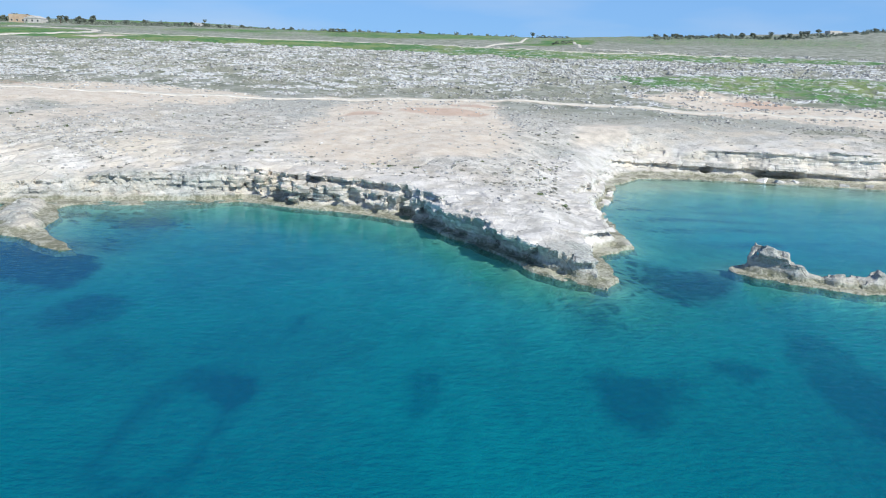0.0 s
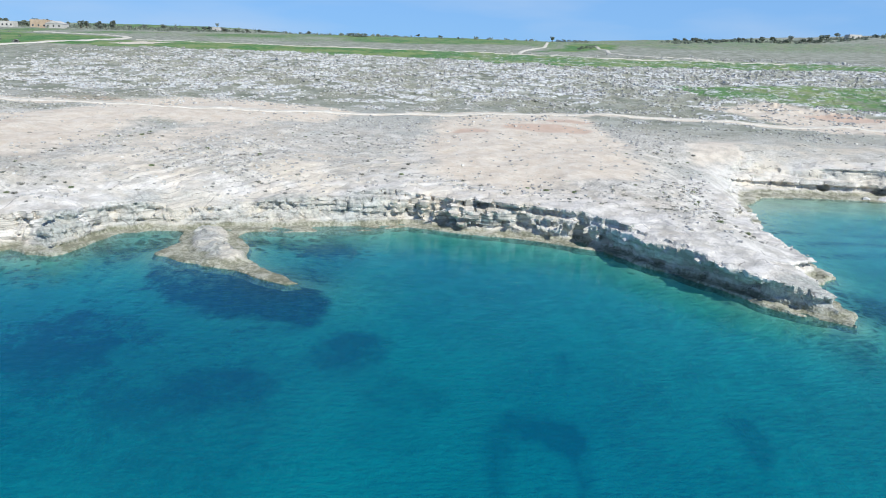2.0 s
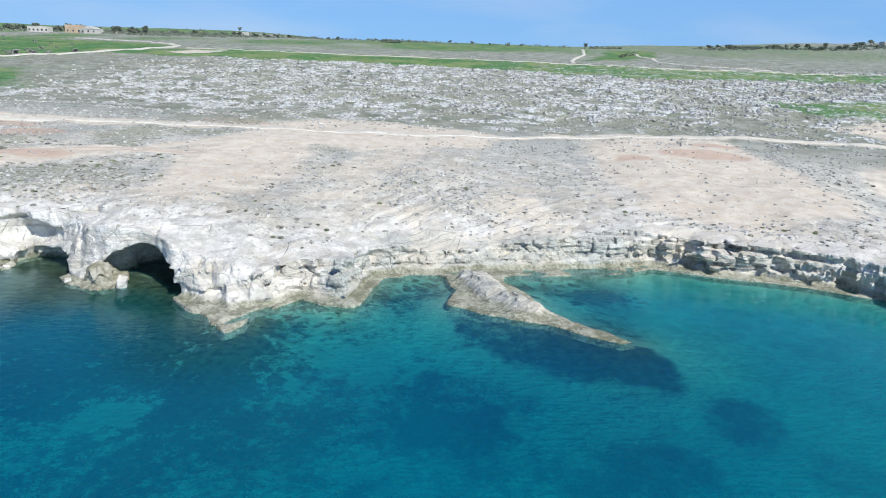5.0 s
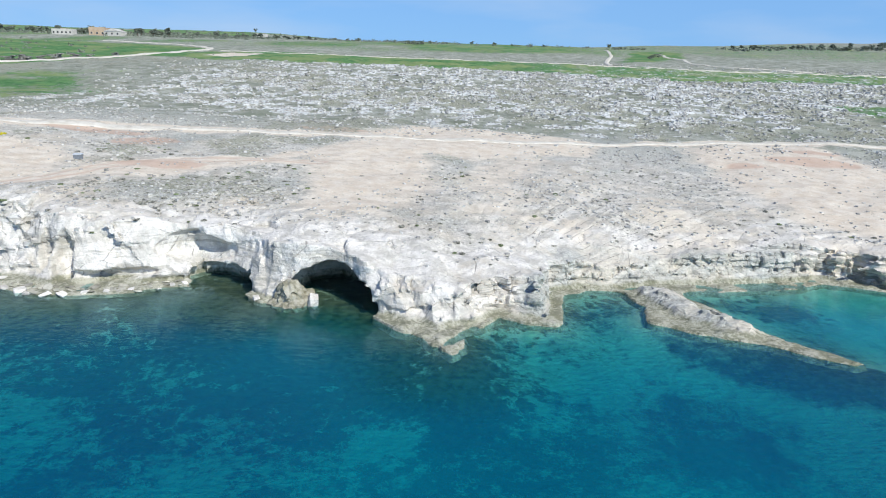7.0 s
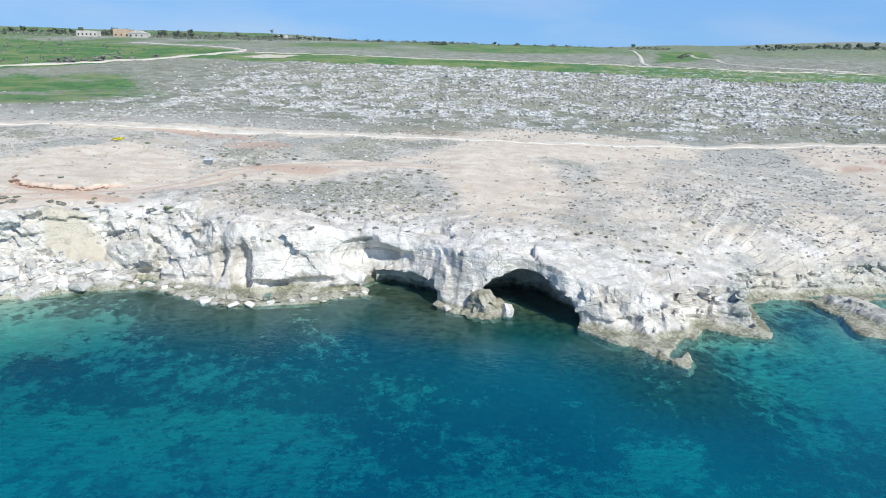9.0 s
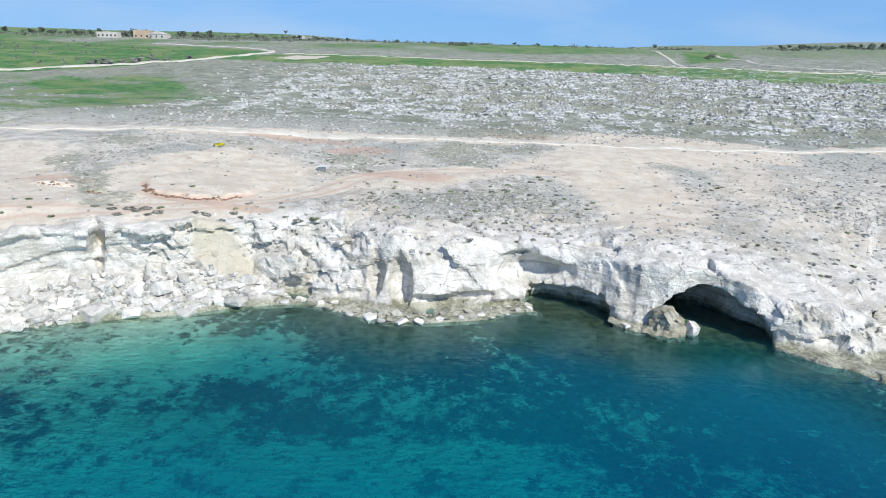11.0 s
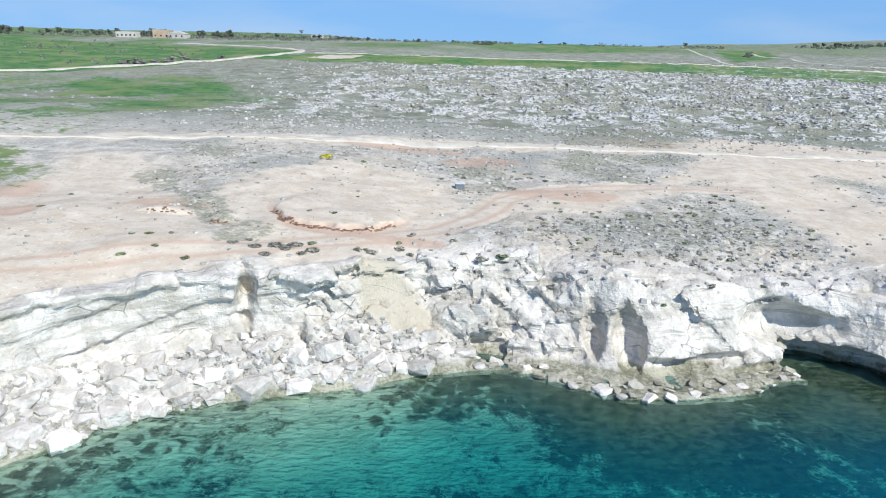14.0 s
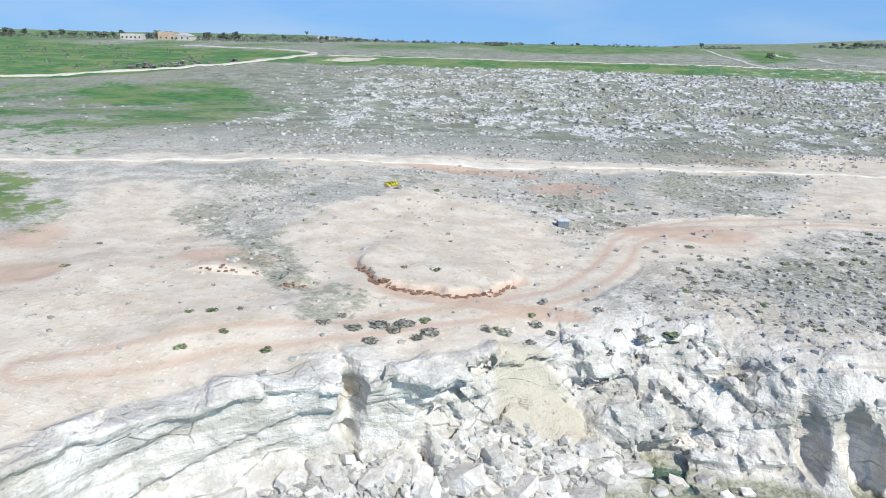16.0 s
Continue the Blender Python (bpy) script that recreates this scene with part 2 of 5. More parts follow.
def mesh_from(name, verts, faces, smooth_faces=True):
    me = bpy.data.meshes.new(name)
    me.vertices.add(len(verts))
    me.vertices.foreach_set("co", np.asarray(verts, np.float32).ravel())
    n = faces.shape[1]
    me.loops.add(faces.size)
    me.loops.foreach_set("vertex_index", faces.astype(np.int32).ravel())
    me.polygons.add(len(faces))
    me.polygons.foreach_set("loop_start", np.arange(0, faces.size, n, dtype=np.int32))
    me.polygons.foreach_set("use_smooth", np.full(len(faces), smooth_faces))
    me.update(calc_edges=True)
    return me


def weight(me, name, values):
    me.attributes.new(name, "FLOAT", "POINT").data.foreach_set("value", np.asarray(values, np.float32))


def sheet(x, y, z):
    """Vertices and quads of a grid of points."""
    n, m = x.shape
    i = np.arange(n * m).reshape(n, m)
    quads = np.stack([i[:-1, :-1], i[1:, :-1], i[1:, 1:], i[:-1, 1:]], -1).reshape(-1, 4)
    return np.stack([x, y, z], -1).reshape(-1, 3), quads


# ---- where soil, grass and scrub lie ----
TRACK = [(-150, 72), (-131, 78), (-117, 82), (-103, 83.6), (-91, 87), (-78, 89.6), (-61, 92), (-52, 93), (-44, 95), (-33, 97.6), (-22, 102), (-10, 106.5),
         (2, 108.5), (18, 108), (40, 106), (75, 100), (130, 90)]
FARM_ROAD = [(-260, 168), (-209, 186), (-190, 206), (-178, 235), (-168, 266), (-162, 312), (-175, 335), (-200, 360), (-260, 400)]
FIELD_WEST = [(-215, 172), (-184, 196), (-176, 229), (-160, 290), (-164, 316), (-178, 330), (-246, 372), (-300, 384), (-420, 470), (-440, 380)]
FIELD_BAND = [(-166, 262), (-158, 300), (-135, 310), (-78, 300), (-16, 288), (52, 276), (160, 262), (160, 240), (52, 222), (19, 212), (-27, 238), (-79, 248), (-125, 244)]
GREEN_WEST = [(-230, 160), (-196, 178), (-170, 186), (-145, 186), (-134, 160), (-122, 112), (-128, 92), (-136, 86), (-160, 84)]
GREEN_NEAR = [(-150, 76), (-128, 77), (-122, 70), (-117, 61), (-126, 54), (-150, 50)]
FIELD_EAST = [(33, 159), (52, 169), (90, 176), (140, 160), (140, 120), (72, 117), (58, 123), (46, 131), (33, 144)]
DALE = [(20, 312), (40, 330), (80, 420), (92, 470), (60, 482), (38, 400)]
TILLED = [(-150, 269), (-147, 292), (-132, 290), (-133, 266)]
SOIL = [[(-57, 55), (-51, 56), (-50, 68), (-48.5, 84), (-48, 100), (-58, 96), (-64, 80), (-60, 63)],
        [(-122, 62), (-117, 73), (-109, 66), (-101, 57), (-97, 51.5), (-95, 47.5), (-97, 44.5), (-100.5, 40), (-106, 35), (-120, 36)],
        [(-104, 64), (-97, 52), (-88, 51), (-84, 58), (-81, 64), (-84, 70), (-93, 72), (-99, 70)],
        [(-84, 58), (-81, 65), (-72, 69), (-61, 75), (-57, 68), (-50, 54), (-58, 55), (-60, 66), (-59, 80), (-61, 91), (-44, 94), (-44, 88), (-55, 85), (-72, 75), (-80, 71)],
        [(-18, 64), (-17, 100), (-6, 107), (8, 101), (7, 73), (5, 59), (-2, 57), (-13, 61)],
        [(-64, 94), (-55, 105), (-37, 104), (-30, 97), (-33, 88), (-47, 82), (-53, 84)],
        [(27, 126), (41, 134), (56, 121), (90, 112), (90, 95), (58, 94), (38, 104)]]
RED = [((-83, 80), 5, 3), ((-77, 69), 6, 2), ((-3, 92), 7, 4), ((2, 100), 5, 3), ((-91, 53.6), 7, 0.8), ((-116, 60), 4, 3), ((-104, 57), 4, 2), ((-12, 88), 3, 2),
       ((-113, 53), 3, 2), ((50, 116), 10, 5), ((-92, 84), 8, 2), ((-66, 96), 8, 2)]


def cover(x, y, d):
    """Weights of grass, soil, red soil and scrub."""
    grass = np.zeros_like(x)
    for pts, soft, wobble, full in ((FIELD_WEST, 2, 3, 1.0), (FIELD_BAND, 2.5, 6, 0.9), (GREEN_WEST, 22, 16, 0.7), (GREEN_NEAR, 5, 6, 0.66), (FIELD_EAST, 3, 6, 0.58), (DALE, 8, 8, 0.9)):
        paler = 1 - 0.3 * smooth(-60, 0, x) if pts is FIELD_BAND else 1
        if pts is GREEN_WEST:
            paler = np.clip(0.82 + 1.3 * fbm(x, y, 12, 4, 72), 0.1, 1.2)
        grass = np.maximum(grass, full * paler * area(x, y, pts, soft, wobble))
    far = smooth(300, 420, y) * smooth(-0.6, 0.1, fbm(x, y * 0.35, 60, 3, 71)) * 0.72 * (1 - 0.35 * smooth(-10, 60, x))
    grass = np.clip(np.maximum(grass, far), 0, 1)
    grass = grass * (1 - area(x, y, TILLED, 1.0))
    soil = 0.8 * area(x, y, TILLED, 1.0)
    for pts in SOIL:
        soil = np.maximum(soil, area(x, y, pts, 4.5, 6.0, 44))
    lip = np.interp(x, *LEDGE) + np.interp(x, *LEAN_OUT) * np.interp(x, *LIP)
    soil = soil * np.maximum(smooth(-0.1, 0.9, d - lip), smooth(-86, -80, x))
    soil = np.maximum(soil, 0.8 * (1 - smooth(1.2, 3.5, line_distance(x, y, TRACK) + 1.2 * fbm(x, y, 4, 2, 46))))
    soil = np.maximum(soil, 0.6 * smooth(0.25, 0.6, fbm(x, y, 14, 3, 48)) * smooth(100, 88, y) * smooth(3, 8, d))
    red = np.zeros_like(x)
    for (cx, cy), rx, ry in RED:
        r = np.hypot((x - cx) / rx, (y - cy) / ry) + 0.5 * fbm(x, y, 3, 3, 49)
        red = np.maximum(red, 1 - smooth(0.5, 1.1, r))
    # red earth on the dome's rim, also painting in its shadowed edge
    rim = np.hypot((x + 93) / 5.0, (y - 61.5) / 7.4) + 0.13 * fbm(x, y, 1.8, 3, 33)
    red = np.maximum(red, np.exp(-((rim - 1.0) / 0.05) ** 2) * smooth(60, 57, y))
    rut = line_distance(x, y, [(-106, 44.5), (-102.2, 46.7), (-100.2, 48), (-96.4, 49.5), (-93.9, 51), (-91.2, 52.4), (-89, 54.2), (-86.5, 56.5), (-84.5, 59.5), (-82.9, 62.6), (-81.8, 66), (-79.5, 69), (-76.5, 71.3), (-70.2, 72.6), (-62, 73)])
    red = np.maximum(red, 0.75 * np.exp(-((rut - 0.75) / 0.35) ** 2))
    soil = np.maximum(soil, 1 - smooth(1.0, 2.2, rut))
    scrub = smooth(-0.25, 0.4, 0.7 * fbm(x, y * 0.8, 6, 4, 52) + 0.5 * fbm(x, y, 30, 2, 53)) * (1 - soil * 0.9) * (1 - 0.75 * smooth(240, 320, y)) * smooth(4, 9, d) * smooth(52, 88, y + 0.25 * np.maximum(-60 - x, 0) + 12 * smooth(-82, -74, x) * smooth(-50, -56, x))
    gully = line_distance(x, y, [(-110, 67), (-104, 60), (-100, 55), (-97.5, 52)])
    scrub = np.maximum(scrub, 0.75 * (1 - smooth(0.6, 2.6, gully + 2.0 * fbm(x, y, 2.2, 3, 54))))
    return grass, soil * (1 - grass), red * (1 - 0.7 * grass), np.clip(scrub, 0, 1) * (1 - grass)


# rock of the shore: a block of solid from which cliff, ledges and caves are cut
STEP = 0.16
X0, X1, Y0, Y1, Z0, Z1 = -112.0, 62.0, 30.0, 84.0, -2.6, 9.4
gx, gy, gz = np.arange(X0, X1 + 0.01, STEP), np.arange(Y0, Y1 + 0.01, STEP), np.arange(Z0, Z1 + 0.01, STEP)


def ellipsoid(x, y, z, c, r, turn=0.0):
    """Below 0 inside."""
    s, k = math.sin(radians(turn)), math.cos(radians(turn))
    dx, dy = x - c[0], y - c[1]
    return (np.sqrt(((dx * k + dy * s) / r[0]) ** 2 + ((dy * k - dx * s) / r[1]) ** 2 + ((z - c[2]) / r[2]) ** 2) - 1) * min(r)


# along the coast (x): thickness of the beds, how far beds and blocks stand out
BED_THICK = table((-112, 0.72), (-101, 0.78), (-97, 0.9), (-92, 0.85), (-88, 0.85), (-80, 0.85), (-68, 1.1), (-50, 1.1), (-44, 0.5), (-36, 0.4), (-20, 0.4), (10, 0.45), (20, 0.35), (60, 0.35))
BED_OUT = table((-112, 0.5), (-92, 0.45), (-86, 0.25), (-80, 0.2), (-75, 0.06), (-54, 0.06), (-49, 0.2), (-44, 0.35), (-36, 0.42), (-20, 0.4), (10, 0.35), (20, 0.5), (60, 0.55))
BLOCK_OUT = table((-112, 0.04), (-94, 0.06), (-91, 0.25), (-85, 0.32), (-79, 0.30), (-77, 0.2), (-75, 0.05), (-52, 0.06), (-49, 0.2), (-44, 0.25), (-40, 0.18), (-36, 0.12), (-22, 0.12), (-17, 0.45), (-3, 0.45), (1, 0.2), (60, 0.1))
# how much the faces are chipped, and how deep the joints are open
CHIPPED = table((-112, 0.15), (-95, 0.2), (-92, 0.8), (-85, 1.0), (-79.5, 0.9), (-77.5, 0.3), (-75, 0.15), (-72, 0.35), (-53, 0.4), (-49, 0.5), (-40, 0.9), (-36, 0.5), (-20, 0.5), (-16, 0.9), (0, 0.6), (12, 0.7), (20, 0.3), (60, 0.3))
OPEN_JOINT = table((-112, 0.06), (-94, 0.08), (-90, 0.25), (-80, 0.28), (-76, 0.08), (-52, 0.06), (-48, 0.2), (-40, 0.25), (-20, 0.3), (-16, 0.5), (-3, 0.5), (2, 0.25), (60, 0.12))


def shore_block():
    px, py = np.meshgrid(gx, gy, indexing="ij")
    raw = coast_distance(px, py)
    calm = smooth(-77, -81, px)
    d = raw + (0.40 - 0.34 * calm) * fbm(px, py, 2.2, 3, 11) + 0.10 * (1 - calm) * split(px, py, 1.5, 13)[0]
    ledge_w = np.interp(px, *LEDGE)
    b = d - ledge_w
    top = land_height(px, py, d)
    grass, soil, red, scrub = cover(px, py, raw)
    bare = (1 - soil) * smooth(16, 9, raw) * (1 - 0.6 * smooth(60, 70, py))
    # flags, and beds cropping out as low steps on the slope
    riser = (14 * np.arctan2(py - 42, px + 47) + 1.2 * fbm(px, py, 9, 3, 28)) % 1.0
    striped = smooth(8, 15, np.hypot(px + 47, py - 42)) * smooth(-52, -44, px) * (1 - smooth(-14, -4, px)) * smooth(75, 66, py) + smooth(10, 18, px) * 0.9 + 0.8 * smooth(-94, -100, px) * smooth(49, 46, py)
    top = top + (0.08 + 0.12 * fbm(px, py, 5, 2, 30)) * np.clip(striped, 0, 1) * (1 - 0.7 * soil) * (smooth(0.0, 0.16, riser) - riser)
    value, edge, plane = split(px + 0.3 * fbm(px, py, 1.5, 2, 29), py, 1.3, 63)
    lumpy = 1 - 0.75 * smooth(-54, -46, px)
    top = top + bare * (0.5 + 0.5 * lumpy) * (0.05 * value + 0.10 * plane - 0.07 * smooth(0.18, 0.02, edge))
    value, edge, plane = split(px + 0.5 * fbm(px, py, 2.5, 2, 26), py + 0.5 * fbm(px, py, 2.5, 2, 27), 3.2, 66)
    top = top + bare * lumpy * smooth(8, 5, raw) * (0.08 * value + 0.14 * plane - 0.08 * smooth(0.2, 0.02, edge))
    rubble = smooth(-83, -86, px)
    # a fall of blocks that reaches the rim
    fall = smooth(-95.2, -93.8, px) * smooth(-87.2, -89.4, px - 0.5 * (py - 49))
    pile = 0.60 * np.clip(raw, 0, 4.2) * (1 - fall) + 0.72 * np.clip(raw, 0, 6.3) * fall
    value, edge, plane = split(px + 0.2 * fbm(px, py, 1.0, 2, 19), py, 1.25, 15)
    low = 0.14 + 0.16 * fbm(px, py, 1.7, 3, 12) + 0.10 * value + rubble * pile * (0.9 + 0.12 * fbm(px, py, 1.4, 3, 17))
    low = low - 0.14 * smooth(-36, -33, px) * smooth(-17, -20, px)
    low = low + (0.14 + 0.4 * fall) * rubble * smooth(0.5, 2, raw) * (0.55 * value + 1.1 * plane - 0.8 * smooth(0.2, 0.04, edge))
    shoals = np.minimum(line_distance(px, py, ISLET), -reef_distance(px, py))
    cx, cy = np.nonzero((raw < 13) & ((raw > -3.5) | (shoals < 5)))
    x, y = px[cx, cy], py[cx, cy]
    lean, thick = np.interp(x, *LEAN_OUT), np.interp(x, *BED_THICK)
    bed_out, block_out, open_joint, size = np.interp(x, *BED_OUT), np.interp(x, *BLOCK_OUT), np.interp(x, *OPEN_JOINT), np.where(x < -84, 3.2, np.where(x < -47, 2.6, np.where(x < 12, 1.2, 2.5)))
    tilt = -0.16 * (np.clip(x, -112, -80) + 80) - 0.22 * (np.clip(x, -80, -58) + 80) + 0.03 * np.maximum(x, -58) + 0.05 * y + 0.2 * fbm(x, y, 7.0, 2, 18)
    deep_in = 8 * smooth(9, 12, raw[cx, cy])
    slant = smooth(-74, -80, x)
    slab = 1 - smooth(0.75, 1.05, np.hypot((x + 88.0) / 2.3, (y - 49.5) / 1.5))
    slabs = smooth(-77, -75, x) * smooth(-49, -52, x)
    rim = smooth(-84, -87, x)
    rough = np.interp(x, *CHIPPED) * (1 - 0.85 * slab)
    joints = (0.6 - 0.45 * calm[cx, cy]) * fbm(x, y, 4.5, 2, 16)
    bb, tt, ll, dd = b[cx, cy], top[cx, cy], low[cx, cy], d[cx, cy]
    ridge = line_distance(x, y, ISLET)
    peak = np.interp(x, [17.5, 18.6, 20, 21.5, 23, 25, 27], [0.6, 1.75, 1.05, 0.4, 0.6, 0.75, 0.4]) + 0.35 * fbm(x, y, 0.8, 3, 51) + 0.30 * split(x, y, 0.6, 57)[0]
    islet_w = 0.62 + 0.4 * fbm(x, y, 1.0, 3, 52)
    reef_in = reef_distance(x, y)
    back = line_distance(x, y, [(-32.3, 50.5), (-31.0, 47.0), (-28.6, 44.0)]) + 0.5 * fbm(x, y, 1.2, 3, 59)
    knob = split(x, y, 0.6, 58)[0]
    crest = 0.12 + 0.07 * fbm(x, y, 0.8, 3, 55) + (0.55 + 0.22 * knob) * (1 - smooth(0.5, 1.7, back))
    field = np.empty((len(gx), len(gy), len(gz)), np.float32)
    for k, z in enumerate(gz):
        lay = np.floor((z + tilt) / thick).astype(np.int64)
        zero = np.zeros_like(lay)
        step_out = lattice(lay, zero, zero, 5)
        shift = lattice(lay, zero, zero, 6) * 4
        value, edge, plane = split((x + shift + (1.0 * z - 1.0) * slant) / size, (y + shift - 0.8 * z * slant) / size, 1.0, 65)
        rise = float(smooth(0.15, 0.7, np.float64(z)))
        face = bb + deep_in - lean * max(z, 0) - joints * 0.5 + rise * (1 - 0.85 * slab) * (bed_out * step_out + block_out * (value + 1.5 * plane) - open_joint * smooth(0.16, 0.03, edge * size))
        face = face + 0.07 * noise3(x / 0.7, y / 0.7, 0 * x + z / 0.6, 31) + 0.12 * calm[cx, cy] * (1 - 0.8 * slab) * noise3(x / 1.8, y / 1.8, 0 * x + z / 1.3, 32)
        chip, chip_edge, tip = split((x + 0.8 * z) / 0.85, (y + 0.6 * z) / 0.85, 1.0, 75)
        _, _, slope = split((x - 0.7 * z) / 2.1, (y + 0.9 * z) / 2.1, 1.0, 77)
        face = face + rise * rough * (0.10 * chip + 0.42 * tip + 0.75 * slope - 0.10 * smooth(0.14, 0.03, chip_edge))
        big, _, facet = split((x + 0.9 * z) / 4.6, (y - 0.5 * z) / 4.6, 1.0, 73)
        face = face + slabs * rise * (0.16 * big + 0.65 * facet) + 0.35 * rim * smooth(0.5, 0.25, tt - z)
        ledge = np.minimum(ll - z, (dd - 0.5 * min(z, 0.0)) * 0.8)
        solid = np.maximum(np.minimum(tt - z, face * 0.8), ledge)
        islet = np.minimum(peak - z, islet_w + 0.3 * step_out - ridge - 0.3 * z)
        islet = np.maximum(islet, np.minimum(0.1 - z, islet_w + 0.55 - ridge - 0.3 * z))
        reef = np.minimum(crest - z, (reef_in - 0.5 * z) * 0.8)
        solid = np.maximum(solid, np.maximum(islet, reef))
        above = 0.1 - z
        hollow = np.minimum.reduce([
            ellipsoid(x, y, z, (-55.8, 48.2, 0.5), (3.3, 4.6, 2.3)), ellipsoid(x, y, z, (-53.3, 46.2, 0.0), (1.7, 3.2, 1.8)),
            ellipsoid(x, y, z, (-63.7, 48.6, 0.2), (2.9, 3.0, 1.55)), ellipsoid(x, y, z, (-66.4, 50.2, 2.3), (2.7, 2.3, 1.3)), ellipsoid(x, y, z, (-65.0, 50.2, 0.2), (2.2, 2.8, 1.3)),
            np.maximum(ellipsoid(x, y, z, (-72.3, 47.6, 0.5), (3.7, 1.3, 0.62), 17), above),
            np.maximum(ellipsoid(x, y, z, (-81.8, 48.9, 0.5), (2.0, 0.9, 0.45), -25), above),
            ellipsoid(x, y, z, (-95.2, 46.5, 4.0), (0.5, 1.5, 1.65), 27), ellipsoid(x, y, z, (-95.5, 46.2, 3.1), (0.55, 1.0, 0.6), 27),
            np.maximum(ellipsoid(x, y, z, (-75.6 - 0.12 * (z - 2.5), 48.1, 2.5), (0.85, 1.9, 2.7)), above), ellipsoid(x, y, z, (-77.2, 48.6, 2.6), (0.5, 1.7, 1.8)),
            ellipsoid(x, y, z, (-46.4, 41.2, 0.2), (0.45, 1.6, 0.45), -30), ellipsoid(x, y, z, (-48.0, 42.3, 1.4), (0.4, 1.0, 0.8), -20),
            ellipsoid(x, y, z, (-14.8, 55.9, 1.3), (0.5, 0.9, 1.3)), ellipsoid(x, y, z, (-8.2, 54.0, 1.3), (0.7, 0.9, 0.8)),
            ellipsoid(x, y, z, (-3.8, 52.0, 0.9), (0.7, 1.1, 1.3)), ellipsoid(x, y, z, (28.6, 79.4, 0.8), (0.7, 1.2, 0.6)),
            ellipsoid(x, y, z, (36.6, 78.2, 0.6), (2.2, 1.3, 0.6))])
        hollow = hollow + (0.12 * noise3(x / 1.2, y / 1.2, 0 * x + z / 0.8, 61) + 0.10 * step_out + 0.15 * value) * (1 - 0.5 * np.exp(-((x + 76.2) / 1.6) ** 4))
        layer = np.where(raw > 5, top - z, -2.0).astype(np.float32)
        layer[cx, cy] = np.minimum(solid, hollow)
        field[:, :, k] = layer
    return net(field, (X0, Y0, Z0), STEP)


verts, quads = shore_block()
# land round and behind it, to the skyline
rows = np.exp(np.linspace(math.log(Y1 - 0.3), math.log(3000), 420))
cols = np.linspace(-1, 1, 640)
u, v = np.meshgrid(cols, rows, indexing="xy")
bx, by = -45 + u * (0.85 * v + 75), v
back = sheet(bx.T, by.T, (land_height(bx, by, coast_distance(bx, by)) - 0.03).T)
pieces = [(verts, quads), back]
for xa, xb in ((-260, X0 + 0.3), (X1 - 0.3, 220)):
    sx, sy = np.meshgrid(np.arange(xa, xb + 0.1, 1.0), np.append(np.arange(-30, Y1, 1.0), Y1), indexing="ij")
    sx[-1] = xb
    sd = coast_distance(sx, sy)
    sz = np.where(sd > 0, land_height(sx, sy, sd) * smooth(0, 3, sd), np.maximum(-6, sd)) - 0.03
    pieces.append(sheet(sx, sy, sz))
offset, all_v, all_q = 0, [], []
for pv, pq in pieces:
    all_v.append(pv)
    all_q.append(pq + offset)
    offset += len(pv)
land_v, land_q = np.concatenate(all_v), np.concatenate(all_q)


def ground_z(x, y):
    x, y = np.asarray(x, float), np.asarray(y, float)
    return land_height(x, y, coast_distance(x, y))


